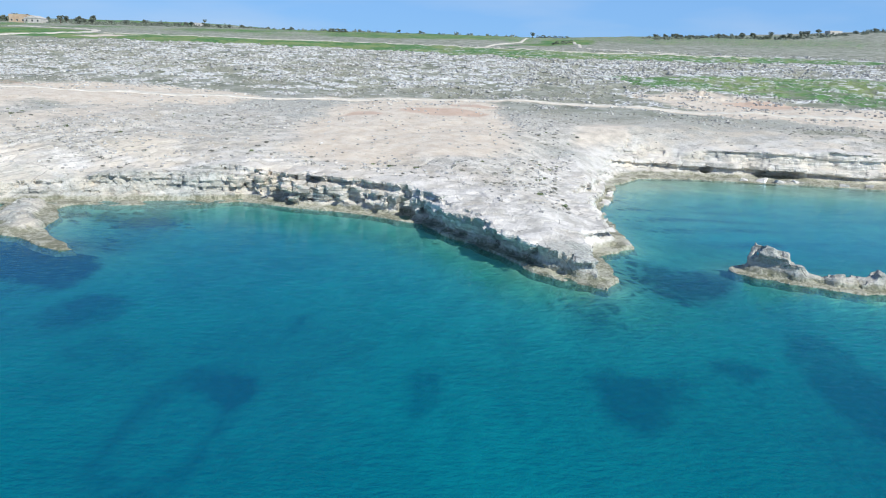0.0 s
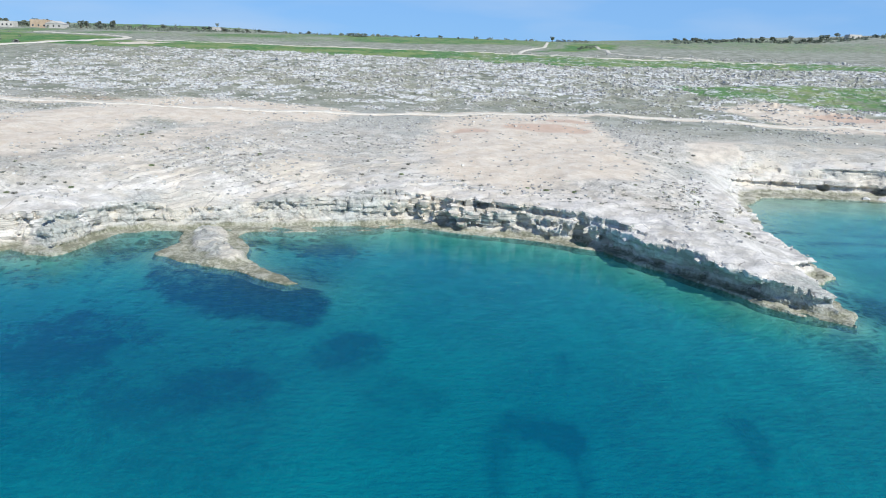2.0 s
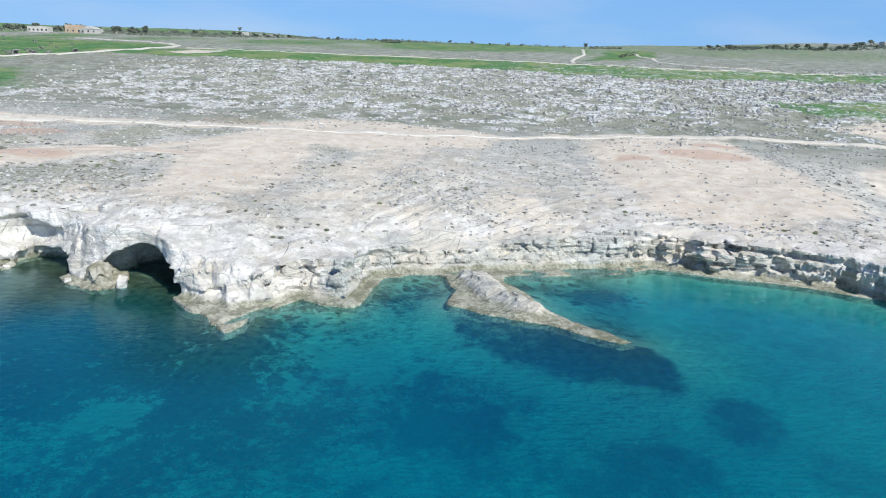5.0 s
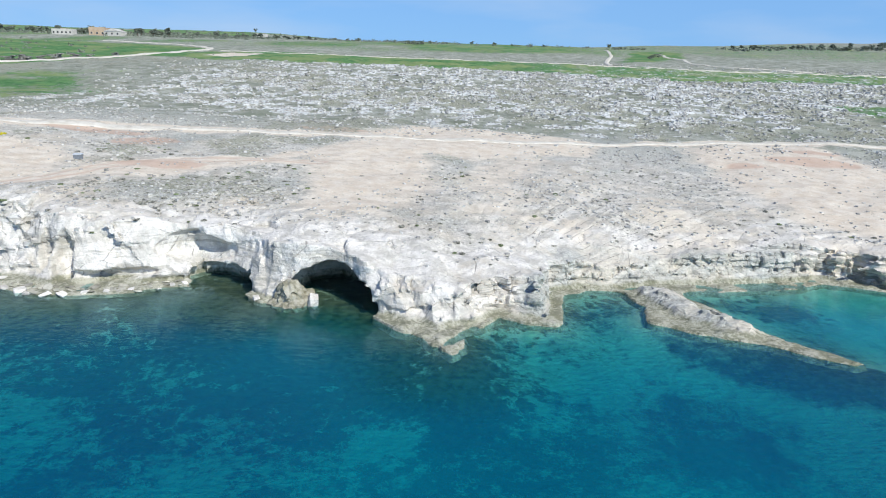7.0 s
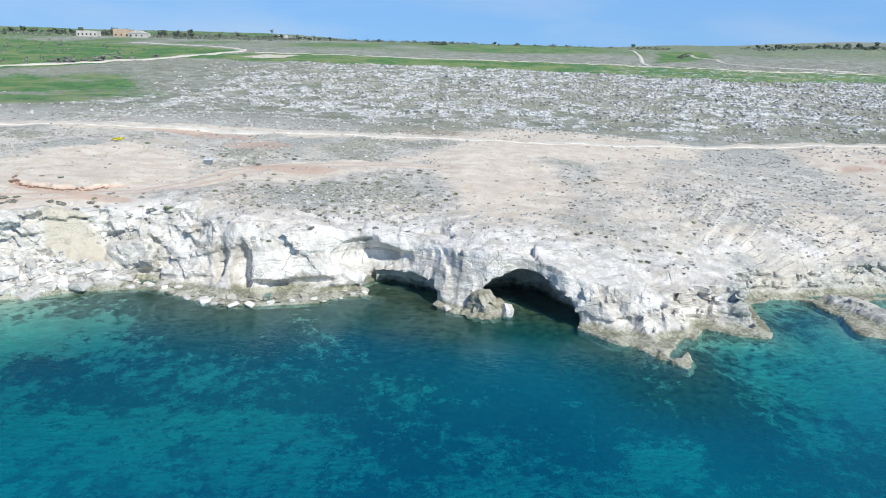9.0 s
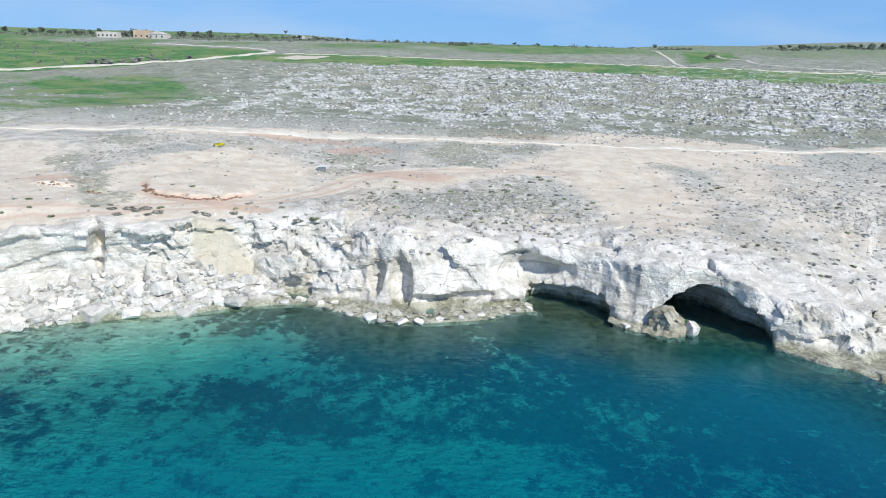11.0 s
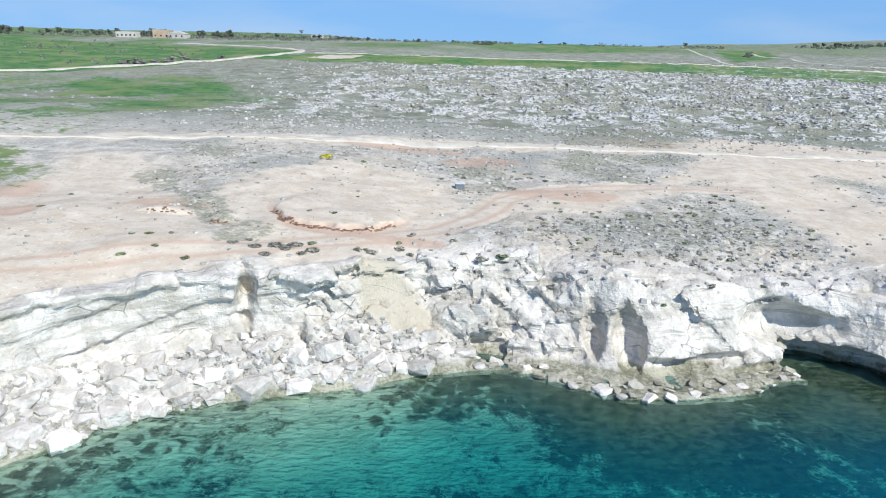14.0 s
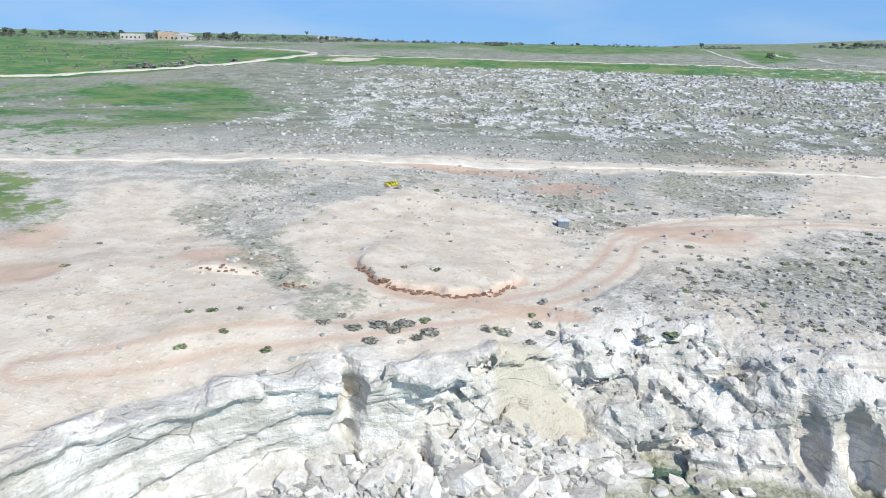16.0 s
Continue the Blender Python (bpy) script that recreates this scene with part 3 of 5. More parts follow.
# ---- materials ----
class Nodes:
    """A small writer of node trees."""

    def __init__(self, name):
        self.mat = bpy.data.materials.new(name)
        self.mat.use_nodes = True
        self.tree = self.mat.node_tree
        self.bsdf = self.tree.nodes["Principled BSDF"]
        self.pos = self.add("ShaderNodeNewGeometry").outputs["Position"]

    def add(self, kind, **fields):
        node = self.tree.nodes.new(kind)
        for key, value in fields.items():
            setattr(node, key, value)
        return node

    def put(self, socket, value):
        if isinstance(value, bpy.types.NodeSocket):
            self.tree.links.new(value, socket)
        elif isinstance(value, tuple) and len(value) == 3 and socket.type == "RGBA":
            socket.default_value = (*value, 1)
        else:
            socket.default_value = value

    def noise(self, size, detail=4.0, rough=0.55, stretch=(1, 1, 1), distort=0.0, where=None):
        m = self.add("ShaderNodeMapping")
        self.put(m.inputs["Vector"], where or self.pos)
        m.inputs["Scale"].default_value = [s / size for s in stretch]
        n = self.add("ShaderNodeTexNoise")
        self.put(n.inputs["Vector"], m.outputs[0])
        n.inputs["Scale"].default_value, n.inputs["Detail"].default_value = 1.0, detail
        n.inputs["Roughness"].default_value, n.inputs["Distortion"].default_value = rough, distort
        return n.outputs[0]

    def cells(self, size, feature="DISTANCE_TO_EDGE", stretch=(1, 1, 1), warp=0.0):
        m = self.add("ShaderNodeMapping")
        where = self.pos
        if warp:
            where = self.vec("ADD", self.pos, self.vec("SCALE", self.colour_noise(size * 1.5), scale=warp))
        self.put(m.inputs["Vector"], where)
        m.inputs["Scale"].default_value = [s / size for s in stretch]
        n = self.add("ShaderNodeTexVoronoi", feature=feature)
        self.put(n.inputs["Vector"], m.outputs[0])
        n.inputs["Scale"].default_value = 1.0
        return n.outputs["Distance"] if feature != "F1" else n.outputs["Color"]

    def colour_noise(self, size):
        n = self.add("ShaderNodeTexNoise")
        self.put(n.inputs["Vector"], self.pos)
        n.inputs["Scale"].default_value = 1 / size
        return n.outputs[1]

    def vec(self, op, a, b=None, scale=None):
        n = self.add("ShaderNodeVectorMath", operation=op)
        self.put(n.inputs[0], a)
        if b is not None:
            self.put(n.inputs[1], b)
        if scale is not None:
            n.inputs["Scale"].default_value = scale
        return n.outputs[0]

    def math(self, op, a, b=0.0, c=None):
        n = self.add("ShaderNodeMath", operation=op)
        self.put(n.inputs[0], a)
        self.put(n.inputs[1], b)
        if c is not None:
            self.put(n.inputs[2], c)
        return n.outputs[0]

    def ramp(self, value, lo, hi, to_lo=0.0, to_hi=1.0):
        n = self.add("ShaderNodeMapRange", interpolation_type="SMOOTHSTEP")
        for socket, val in zip(n.inputs, (value, lo, hi, to_lo, to_hi)):
            self.put(socket, val)
        return n.outputs[0]

    def mix(self, fac, a, b, how="MIX"):
        n = self.add("ShaderNodeMix", data_type="RGBA", blend_type=how)
        self.put(n.inputs[0], fac)
        self.put(n.inputs[6], a)
        self.put(n.inputs[7], b)
        return n.outputs[2]

    def attr(self, name):
        return self.add("ShaderNodeAttribute", attribute_name=name).outputs["Fac"]

    def up(self):
        s = self.add("ShaderNodeSeparateXYZ")
        self.put(s.inputs[0], self.tree.nodes["Geometry"].outputs["Normal"])
        return s.outputs[2]

    def height(self):
        s = self.add("ShaderNodeSeparateXYZ")
        self.put(s.inputs[0], self.pos)
        return s.outputs[2]

    def finish(self, colour, rough=0.9, bump=None, depth=0.05, strength=1.0, specular=0.2):
        self.put(self.bsdf.inputs["Base Color"], colour)
        self.put(self.bsdf.inputs["Roughness"], rough)
        self.bsdf.inputs["Specular IOR Level"].default_value = specular
        if bump is not None:
            b = self.add("ShaderNodeBump")
            self.put(b.inputs["Height"], bump)
            b.inputs["Distance"].default_value, b.inputs["Strength"].default_value = depth, strength
            self.put(self.bsdf.inputs["Normal"], b.outputs[0])
        return self.mat


def land_material():
    n = Nodes("limestone_land")
    z = n.height()
    big, mid, fine = n.noise(9, 4), n.noise(1.4, 5, 0.6), n.noise(0.22, 4, 0.65)
    pale = n.mix(n.ramp(n.math("ADD", mid, n.math("MULTIPLY", n.math("SUBTRACT", fine, 0.5), 0.7)), 0.35, 0.68), (0.45, 0.425, 0.37), (0.73, 0.69, 0.62))
    pale = n.mix(n.math("MULTIPLY", n.ramp(big, 0.5, 0.7), 0.5), pale, (0.62, 0.52, 0.40))
    pale = n.mix(n.math("MULTIPLY", n.attr("shore"), 0.6), pale, n.mix(n.ramp(mid, 0.3, 0.62), (0.56, 0.53, 0.475), (0.87, 0.83, 0.775)))
    stain = n.math("MULTIPLY", n.ramp(n.noise(2.8, 5, 0.65, (1, 1, 0.6), 0.5), 0.52, 0.68), n.ramp(n.noise(0.7, 4, 0.6), 0.3, 0.6, 0.3, 0.8))
    pale = n.mix(n.math('MULTIPLY', stain, 0.6), pale, (0.47, 0.405, 0.305))
    streak = n.math("MULTIPLY", n.ramp(n.noise(1.1, 5, 0.7, (1, 1, 0.35)), 0.55, 0.7), n.attr("shore"))
    pale = n.mix(n.math("MULTIPLY", streak, 0.4), pale, (0.36, 0.345, 0.31))
    # thin beds show on steep faces
    beds = n.noise(0.42, 4, 0.65, (0.07, 0.07, 1.0), 0.25)
    steep = n.ramp(n.up(), 0.45, 0.8, 1.0, 0.0)
    bedded = n.mix(n.ramp(beds, 0.40, 0.50), (0.43, 0.40, 0.34), pale)
    rock = n.mix(n.math("MULTIPLY", steep, 0.65), pale, bedded)
    seams = n.noise(0.24, 3, 0.6, (0.05, 0.05, 1.0), 0.3)
    thin = n.math("MULTIPLY", n.attr("thin_beds"), n.ramp(n.up(), 0.6, 0.93, 1.0, 0.0))
    rock = n.mix(n.math("MULTIPLY", thin, n.ramp(seams, 0.44, 0.54, 0.9, 0.0)), rock, (0.23, 0.225, 0.20))
    # pitted grey crust, inland and on the low rocks, and painted shade between boulders
    grey = n.mix(n.ramp(fine, 0.35, 0.65), (0.25, 0.265, 0.235), (0.50, 0.51, 0.47))
    rock = n.mix(n.math("MULTIPLY", n.attr("crust_shade"), n.ramp(mid, 0.30, 0.6, 0.35, 1.0)), rock, grey)
    pits = n.math("MULTIPLY", n.ramp(n.noise(0.20, 4, 0.7), 0.56, 0.64), n.ramp(n.noise(1.9, 3, 0.6), 0.35, 0.6, 0.2, 1.0))
    rock = n.mix(n.math("MULTIPLY", pits, n.ramp(n.attr("shore"), 0.2, 0.8, 0.62, 0.25)), rock, (0.20, 0.19, 0.16))
    crack = n.ramp(n.cells(1.3, warp=1.2, stretch=(0.6, 1.3, 1.2)), 0.0, 0.022, 1.0, 0.0)
    crack = n.math("MULTIPLY", crack, n.math("MULTIPLY", n.ramp(n.noise(2.0, 4, 0.7), 0.52, 0.6), n.ramp(n.math("MAXIMUM", n.attr("soil"), n.attr("shore")), 0.1, 0.5, 1.0, 0.0)))
    dry = n.ramp(z, 0.2, 0.45)
    crack = n.math("MULTIPLY", crack, dry)
    rock = n.mix(n.math("MULTIPLY", crack, 0.42), rock, (0.14, 0.125, 0.10))
    # joints of the cliffs and open seams between the beds on the slope
    shore = n.attr("shore")
    joint = n.math("MULTIPLY", n.ramp(n.cells(2.3, warp=0.5, stretch=(0.9, 0.9, 1.5)), 0.0, 0.025, 1.0, 0.0), dry)
    joint = n.math("MULTIPLY", n.math("MULTIPLY", joint, shore), n.ramp(n.noise(1.7, 5, 0.75), 0.48, 0.60))
    split_xyz = n.add("ShaderNodeSeparateXYZ")
    n.put(split_xyz.inputs[0], n.pos)
    seam = n.math("ARCTAN2", n.math("SUBTRACT", split_xyz.outputs[1], 42.0), n.math("ADD", split_xyz.outputs[0], 47.0))
    seam = n.math("ADD", n.math("MULTIPLY", seam, 22.0), n.math("ADD", n.math("MULTIPLY", n.noise(7.0, 5, 0.6), 2.0), n.math("MULTIPLY", z, 0.6)))
    seam_run = seam
    seam = n.math("ABSOLUTE", n.math("SUBTRACT", n.math("FRACT", seam), 0.5))
    seam = n.math("MULTIPLY", n.ramp(seam, 0.0, 0.06, 1.0, 0.0), n.math("MULTIPLY", n.attr("bedded"), n.ramp(n.noise(1.8, 5, 0.7), 0.47, 0.58)))
    along = n.add("ShaderNodeCombineXYZ")
    n.put(along.inputs[0], seam_run)
    tone = n.noise(1.5, 3, 0.6, where=along.outputs[0])
    rock = n.mix(n.math("MULTIPLY", n.attr("bedded"), n.ramp(tone, 0.50, 0.66, 0.0, 0.5)), rock, (0.80, 0.77, 0.70))
    rock = n.mix(n.math("MULTIPLY", n.attr("bedded"), n.ramp(tone, 0.46, 0.34, 0.0, 0.4)), rock, (0.46, 0.425, 0.355))
    cream = n.math("MULTIPLY", n.math("MAXIMUM", n.attr("bedded"), n.attr("thin_beds")), n.ramp(n.noise(4.5, 5, 0.6), 0.42, 0.62, 0.0, 0.55))
    rock = n.mix(cream, rock, (0.76, 0.665, 0.53))
    crack = n.math("MAXIMUM", crack, n.math("MAXIMUM", joint, seam))
    rock = n.mix(n.math("MULTIPLY", n.math("MAXIMUM", n.math("MULTIPLY", joint, 0.85), seam), 0.7), rock, (0.16, 0.145, 0.12))
    # stones and low scrub of the stony plain
    stony = n.attr("stony")
    heath = n.mix(n.ramp(n.noise(5.0, 6, 0.7), 0.35, 0.65), (0.20, 0.22, 0.16), (0.41, 0.415, 0.355))
    speck = n.noise(2.2, 7, 0.8)
    heath = n.mix(n.ramp(speck, 0.47, 0.40, 0.0, 0.45), heath, (0.10, 0.115, 0.075))
    rock = n.mix(n.math("MULTIPLY", n.attr("heath"), 0.92), rock, heath)
    bare = n.math("ADD", n.attr("clint"), n.math("MULTIPLY", n.math("SUBTRACT", speck, 0.5), 2.6))
    rock = n.mix(n.math("MULTIPLY", stony, n.ramp(bare, 0.40, 0.75)), rock, n.mix(n.ramp(n.noise(0.9, 4, 0.7), 0.35, 0.6), (0.47, 0.48, 0.46), (0.73, 0.735, 0.715)))
    sandy = n.mix(mid, (0.50, 0.445, 0.345), (0.63, 0.57, 0.46))
    rock = n.mix(n.math("MULTIPLY", n.attr("sandy"), n.ramp(mid, 0.3, 0.6, 0.6, 1.0)), rock, sandy)
    # thin soil, red earth, scrub litter, grass
    soil = n.mix(n.ramp(mid, 0.3, 0.7), (0.595, 0.503, 0.398), (0.705, 0.633, 0.532))
    soil = n.mix(n.math('MULTIPLY', n.ramp(n.noise(0.45, 5, 0.75), 0.55, 0.64), 0.6), soil, (0.40, 0.37, 0.30))
    soil = n.mix(n.ramp(fine, 0.60, 0.68), soil, (0.76, 0.73, 0.66))
    out = n.mix(n.ramp(n.math("ADD", n.attr("soil"), n.math("MULTIPLY", n.math("SUBTRACT", mid, 0.5), 0.9)), 0.25, 0.75), rock, soil)
    red = n.mix(mid, (0.50, 0.33, 0.24), (0.60, 0.44, 0.34))
    out = n.mix(n.math("MULTIPLY", n.ramp(n.math("ADD", n.attr("red"), n.math("MULTIPLY", n.math("SUBTRACT", mid, 0.5), 0.8)), 0.2, 0.9), 0.7), out, red)
    litter = n.mix(n.ramp(fine, 0.35, 0.65), (0.22, 0.225, 0.16), (0.41, 0.41, 0.33))
    clump = n.math("ADD", n.attr("scrub"), n.math("MULTIPLY", n.math("SUBTRACT", n.noise(0.8, 5, 0.7), 0.5), 2.2))
    out = n.mix(n.math("MULTIPLY", n.ramp(clump, 0.45, 0.8), 0.8), out, litter)
    grass = n.mix(n.ramp(n.noise(2.5, 5, 0.65), 0.35, 0.65), (0.058, 0.165, 0.055), (0.13, 0.26, 0.095))
    grass = n.mix(n.math("MULTIPLY", n.ramp(n.noise(14, 5, 0.65), 0.42, 0.62), 0.65), grass, (0.29, 0.32, 0.14))
    gm = n.math("ADD", n.attr("grass"), n.math("MULTIPLY", n.math("SUBTRACT", n.math("MULTIPLY", n.math("ADD", n.noise(5.0, 7, 0.75), n.noise(1.2, 5, 0.75)), 0.5), 0.5), 3.2))
    out = n.mix(n.ramp(gm, 0.35, 0.65), out, grass)
    # algae and damp on the wave-washed ledge
    tide = n.ramp(n.math("ADD", z, n.math("MULTIPLY", n.math("SUBTRACT", mid, 0.5), 0.5)), 0.24, 0.5, 1.0, 0.0)
    olive = n.mix(n.ramp(n.math("ADD", fine, n.math("MULTIPLY", n.math("SUBTRACT", mid, 0.5), 1.2)), 0.3, 0.7), (0.17, 0.175, 0.105), (0.46, 0.445, 0.345))
    out = n.mix(n.math("MULTIPLY", tide, 0.85), out, olive)
    bump = n.math("ADD", n.math("MULTIPLY", mid, 0.8), n.math("ADD", n.math("MULTIPLY", fine, 0.95), n.math("MULTIPLY", crack, -0.2)))
    bump = n.math("ADD", bump, n.math("ADD", n.math("MULTIPLY", n.math("MULTIPLY", beds, steep), 0.8), n.math("MULTIPLY", n.math("MULTIPLY", seams, thin), 0.8)))
    bump = n.math("MULTIPLY", bump, n.ramp(n.attr("soil"), 0.2, 0.7, 1.0, 0.4))
    return n.finish(out, 0.92, bump, 0.15)


def sea_material():
    n = Nodes("sea_water")
    depth = n.attr("depth")
    tree = n.tree
    clear = n.add("ShaderNodeBsdfTransparent")
    tints = n.add("ShaderNodeCombineXYZ")
    for socket, k in zip(tints.inputs, (0.50, 0.070, 0.054)):
        n.put(socket, n.math("POWER", 2.718, n.math("MULTIPLY", depth, -k)))
    n.put(clear.inputs[0], tints.outputs[0])
    body = n.add("ShaderNodeBsdfDiffuse")
    n.put(body.inputs[0], n.mix(n.attr("green"), n.mix(n.ramp(n.noise(24, 3), 0.35, 0.65), (0.0002, 0.155, 0.29), (0.0004, 0.245, 0.355)), (0.001, 0.13, 0.18)))
    murk = n.math("SUBTRACT", 1.0, n.math("POWER", 2.718, n.math("MULTIPLY", depth, -0.11)))
    under = n.add("ShaderNodeMixShader")
    n.put(under.inputs[0], murk)
    tree.links.new(clear.outputs[0], under.inputs[1])
    tree.links.new(body.outputs[0], under.inputs[2])
    gloss = n.add("ShaderNodeBsdfGlossy")
    gloss.inputs["Color"].default_value = (0.6, 0.86, 1.0, 1)
    gloss.inputs["Roughness"].default_value = 0.08
    fresnel = n.add("ShaderNodeFresnel")
    fresnel.inputs[0].default_value = 1.33
    waves = n.math("ADD", n.noise(0.42, 3, 0.6, (0.6, 1.3, 1)), n.math("MULTIPLY", n.noise(1.3, 2, 0.5, (0.6, 1.3, 1)), 0.4))
    b = n.add("ShaderNodeBump")
    n.put(b.inputs["Height"], waves)
    b.inputs["Distance"].default_value, b.inputs["Strength"].default_value = 0.024, 1.0
    for node in (gloss, fresnel, body):
        n.put(node.inputs["Normal"], b.outputs[0])
    top = n.add("ShaderNodeMixShader")
    n.put(top.inputs[0], fresnel.outputs[0])
    tree.links.new(under.outputs[0], top.inputs[1])
    tree.links.new(gloss.outputs[0], top.inputs[2])
    tree.links.new(top.outputs[0], tree.nodes["Material Output"].inputs[0])
    return n.mat


def seabed_material():
    n = Nodes("seabed")
    mid, fine = n.noise(2.2, 7, 0.72, distort=0.3), n.noise(0.5, 4, 0.6)
    sand = n.mix(n.ramp(mid, 0.35, 0.65), (0.46, 0.50, 0.36), (0.68, 0.72, 0.53))
    weed = n.mix(n.ramp(fine, 0.3, 0.7), (0.02, 0.035, 0.035), (0.08, 0.10, 0.075))
    # olive weed close to shore, its colour also standing for the cliffs' reflection
    weed = n.mix(n.math("MULTIPLY", n.attr("reflect_fringe"), 0.8), weed, n.mix(n.ramp(fine, 0.3, 0.7), (0.06, 0.07, 0.03), (0.20, 0.20, 0.11)))
    spots = n.math("ADD", n.math("MULTIPLY", n.math("SUBTRACT", mid, 0.5), 1.3), n.math("MULTIPLY", n.math("SUBTRACT", n.noise(0.9, 5, 0.7), 0.5), n.attr("fine_weed")))
    vein = n.ramp(n.math("ABSOLUTE", n.math("SUBTRACT", n.noise(2.8, 5, 0.7, distort=0.3), 0.5)), 0.0, 0.03, 1.0, 0.0)
    spots = n.math("SUBTRACT", spots, n.math("MULTIPLY", n.math("MULTIPLY", vein, n.attr("fine_weed")), 0.12))
    meadow = n.math("ADD", n.attr("weed"), spots)
    # bright web round the cobbles near shore, caustics put into the colour
    cobble_caustics = n.ramp(n.cells(1.1, warp=1.3), 0.04, 0.3, -0.42, 0.16)
    meadow = n.math("ADD", meadow, n.math("MULTIPLY", n.math("MULTIPLY", cobble_caustics, n.attr("reflect_fringe")), n.ramp(n.noise(5, 3), 0.36, 0.56)))
    return n.finish(n.mix(n.ramp(n.math("DIVIDE", n.math("SUBTRACT", meadow, 0.5), n.attr("soft")), -0.5, 0.5), sand, weed), 0.95, mid, 0.3)


def plain_material(name, a, b, size=0.5, rough=0.85, bump=0.03, island=0.0, spec=0.2):
    n = Nodes(name)
    colour = n.mix(n.ramp(n.noise(size, 5, 0.6), 0.3, 0.7), a, b)
    if island:
        tone = n.ramp(n.tree.nodes["Geometry"].outputs["Random Per Island"], 0, 1, 1 - island, 1 + island * 0.5)
        info = n.add("ShaderNodeObjectInfo")
        tone = n.math("MULTIPLY", tone, n.ramp(info.outputs["Random"], 0, 1, 1 - island * 0.5, 1.1))
        colour = n.mix(1.0, colour, tone, "MULTIPLY")
    return n.finish(colour, rough, n.noise(size * 0.4, 4, 0.6), bump, 1.0, spec)


LAND_MAT, SEA_MAT, BED_MAT = land_material(), sea_material(), seabed_material()
ROCK_MAT = plain_material("pale_boulder", (0.64, 0.595, 0.53), (0.87, 0.825, 0.77), 0.5, 0.9, 0.12, 0.3)
STONE_MAT = plain_material("weathered_stone", (0.42, 0.41, 0.37), (0.74, 0.72, 0.68), 0.5, 0.9, 0.04, 0.3)
SHRUB_MAT = plain_material("dry_shrub", (0.21, 0.215, 0.17), (0.42, 0.41, 0.355), 0.25, 0.8, 0.02, 0.5)
GREEN_MAT = plain_material("green_shrub", (0.14, 0.18, 0.09), (0.28, 0.33, 0.18), 0.25, 0.8, 0.02, 0.5)
YELLOW_MAT = plain_material("yellow_flowers", (0.55, 0.50, 0.03), (0.70, 0.62, 0.05), 0.2, 0.8, 0.02, 0.3)
DIRT_MAT = plain_material("gravel_track", (0.55, 0.505, 0.425), (0.71, 0.67, 0.59), 1.2, 0.95, 0.04)
# foliage of the far trees, paled and greyed to paint in distance haze
HAZED_TREE_MAT = plain_material("hazed_tree_foliage", (0.12, 0.15, 0.115), (0.25, 0.28, 0.215), 1.0, 0.8, 0.03, 0.5)
BARK_MAT = plain_material("bark", (0.10, 0.08, 0.06), (0.20, 0.16, 0.12), 0.3)

# ---- ground ----
land = mesh_from("ground", land_v, land_q)
lx, ly, lz = land_v.T
ld = coast_distance(lx, ly)
for name, values in zip(("grass", "soil", "red", "scrub"), cover(lx, ly, ld)):
    weight(land, name, values)
crust_shade = np.clip(smooth(70, 110, ly + 6 * fbm(lx, ly, 12, 2, 81)) * 0.9 + (0.7 - 0.45 * smooth(-52, -44, lx) * smooth(75, 66, ly)) * smooth(0.15, 0.5, fbm(lx, ly, 8, 3, 82)) * smooth(2, 6, ld), 0, 1)
crust_shade = np.maximum(crust_shade, 0.75 * smooth(4.5, 2.5, ld + fbm(lx, ly, 2, 3, 88)) * smooth(-42, -38, lx) * smooth(-17, -20, lx))
for cx, cy, r in ((-29, 44, 7), (-22, 54, 3), (7.5, 38, 3), (-40.5, 46, 2.5), (22, 38, 6)):
    crust_shade = np.maximum(crust_shade, 0.9 * (1 - smooth(0.6, 1.0, np.hypot(lx - cx, ly - cy) / r)))
crust_shade = crust_shade * (1 - 0.85 * smooth(-50, -54, lx) * smooth(10, 7, ld))
# greyer ground between the rubble boulders stands in for shade in the gaps
crust_shade = np.maximum(crust_shade, 0.4 * smooth(-82, -85, lx) * smooth(3.0, 2.0, ld) * smooth(-1, 0, ld))
weight(land, "crust_shade", crust_shade)
weight(land, "heath", np.clip(1.0 * smooth(85, 115, ly + 12 * fbm(lx, ly, 25, 3, 85)) + 0.8 * smooth(285, 330, ly), 0, 1))
weight(land, "sandy", 1 - smooth(0.7, 1.1, np.hypot((lx + 88.0) / 2.5, (ly - 49.7) / 1.5) + 0.2 * fbm(lx, ly, 1.5, 3, 87)))
weight(land, "shore", smooth(9, 4.5, ld) * smooth(-3, -1, ld))
weight(land, "bedded", smooth(9, 17, np.hypot(lx + 47, ly - 42)) * smooth(-52, -42, lx) * (1 - smooth(-14, -2, lx)) * smooth(78, 66, ly) + smooth(10, 20, lx) * smooth(95, 84, ly))
weight(land, "thin_beds", np.maximum(smooth(-47, -44, lx) * smooth(-1, -12, lx), 0.6 * smooth(11, 16, lx)) * smooth(7.5, 5, ld + fbm(lx, ly, 5, 2, 89)))
weight(land, "clint", clints(lx, ly))
weight(land, "stony", smooth(92, 118, ly + 10 * fbm(lx, ly, 20, 3, 84)) * (1 - 0.85 * smooth(262, 300, ly)))
land.materials.append(LAND_MAT)
land.set_sharp_from_angle(angle=radians(20))
ground = tagged(new("ground", land), "pale weathered limestone coast with thin soil, scrub and grass", "ground", kind="structure")


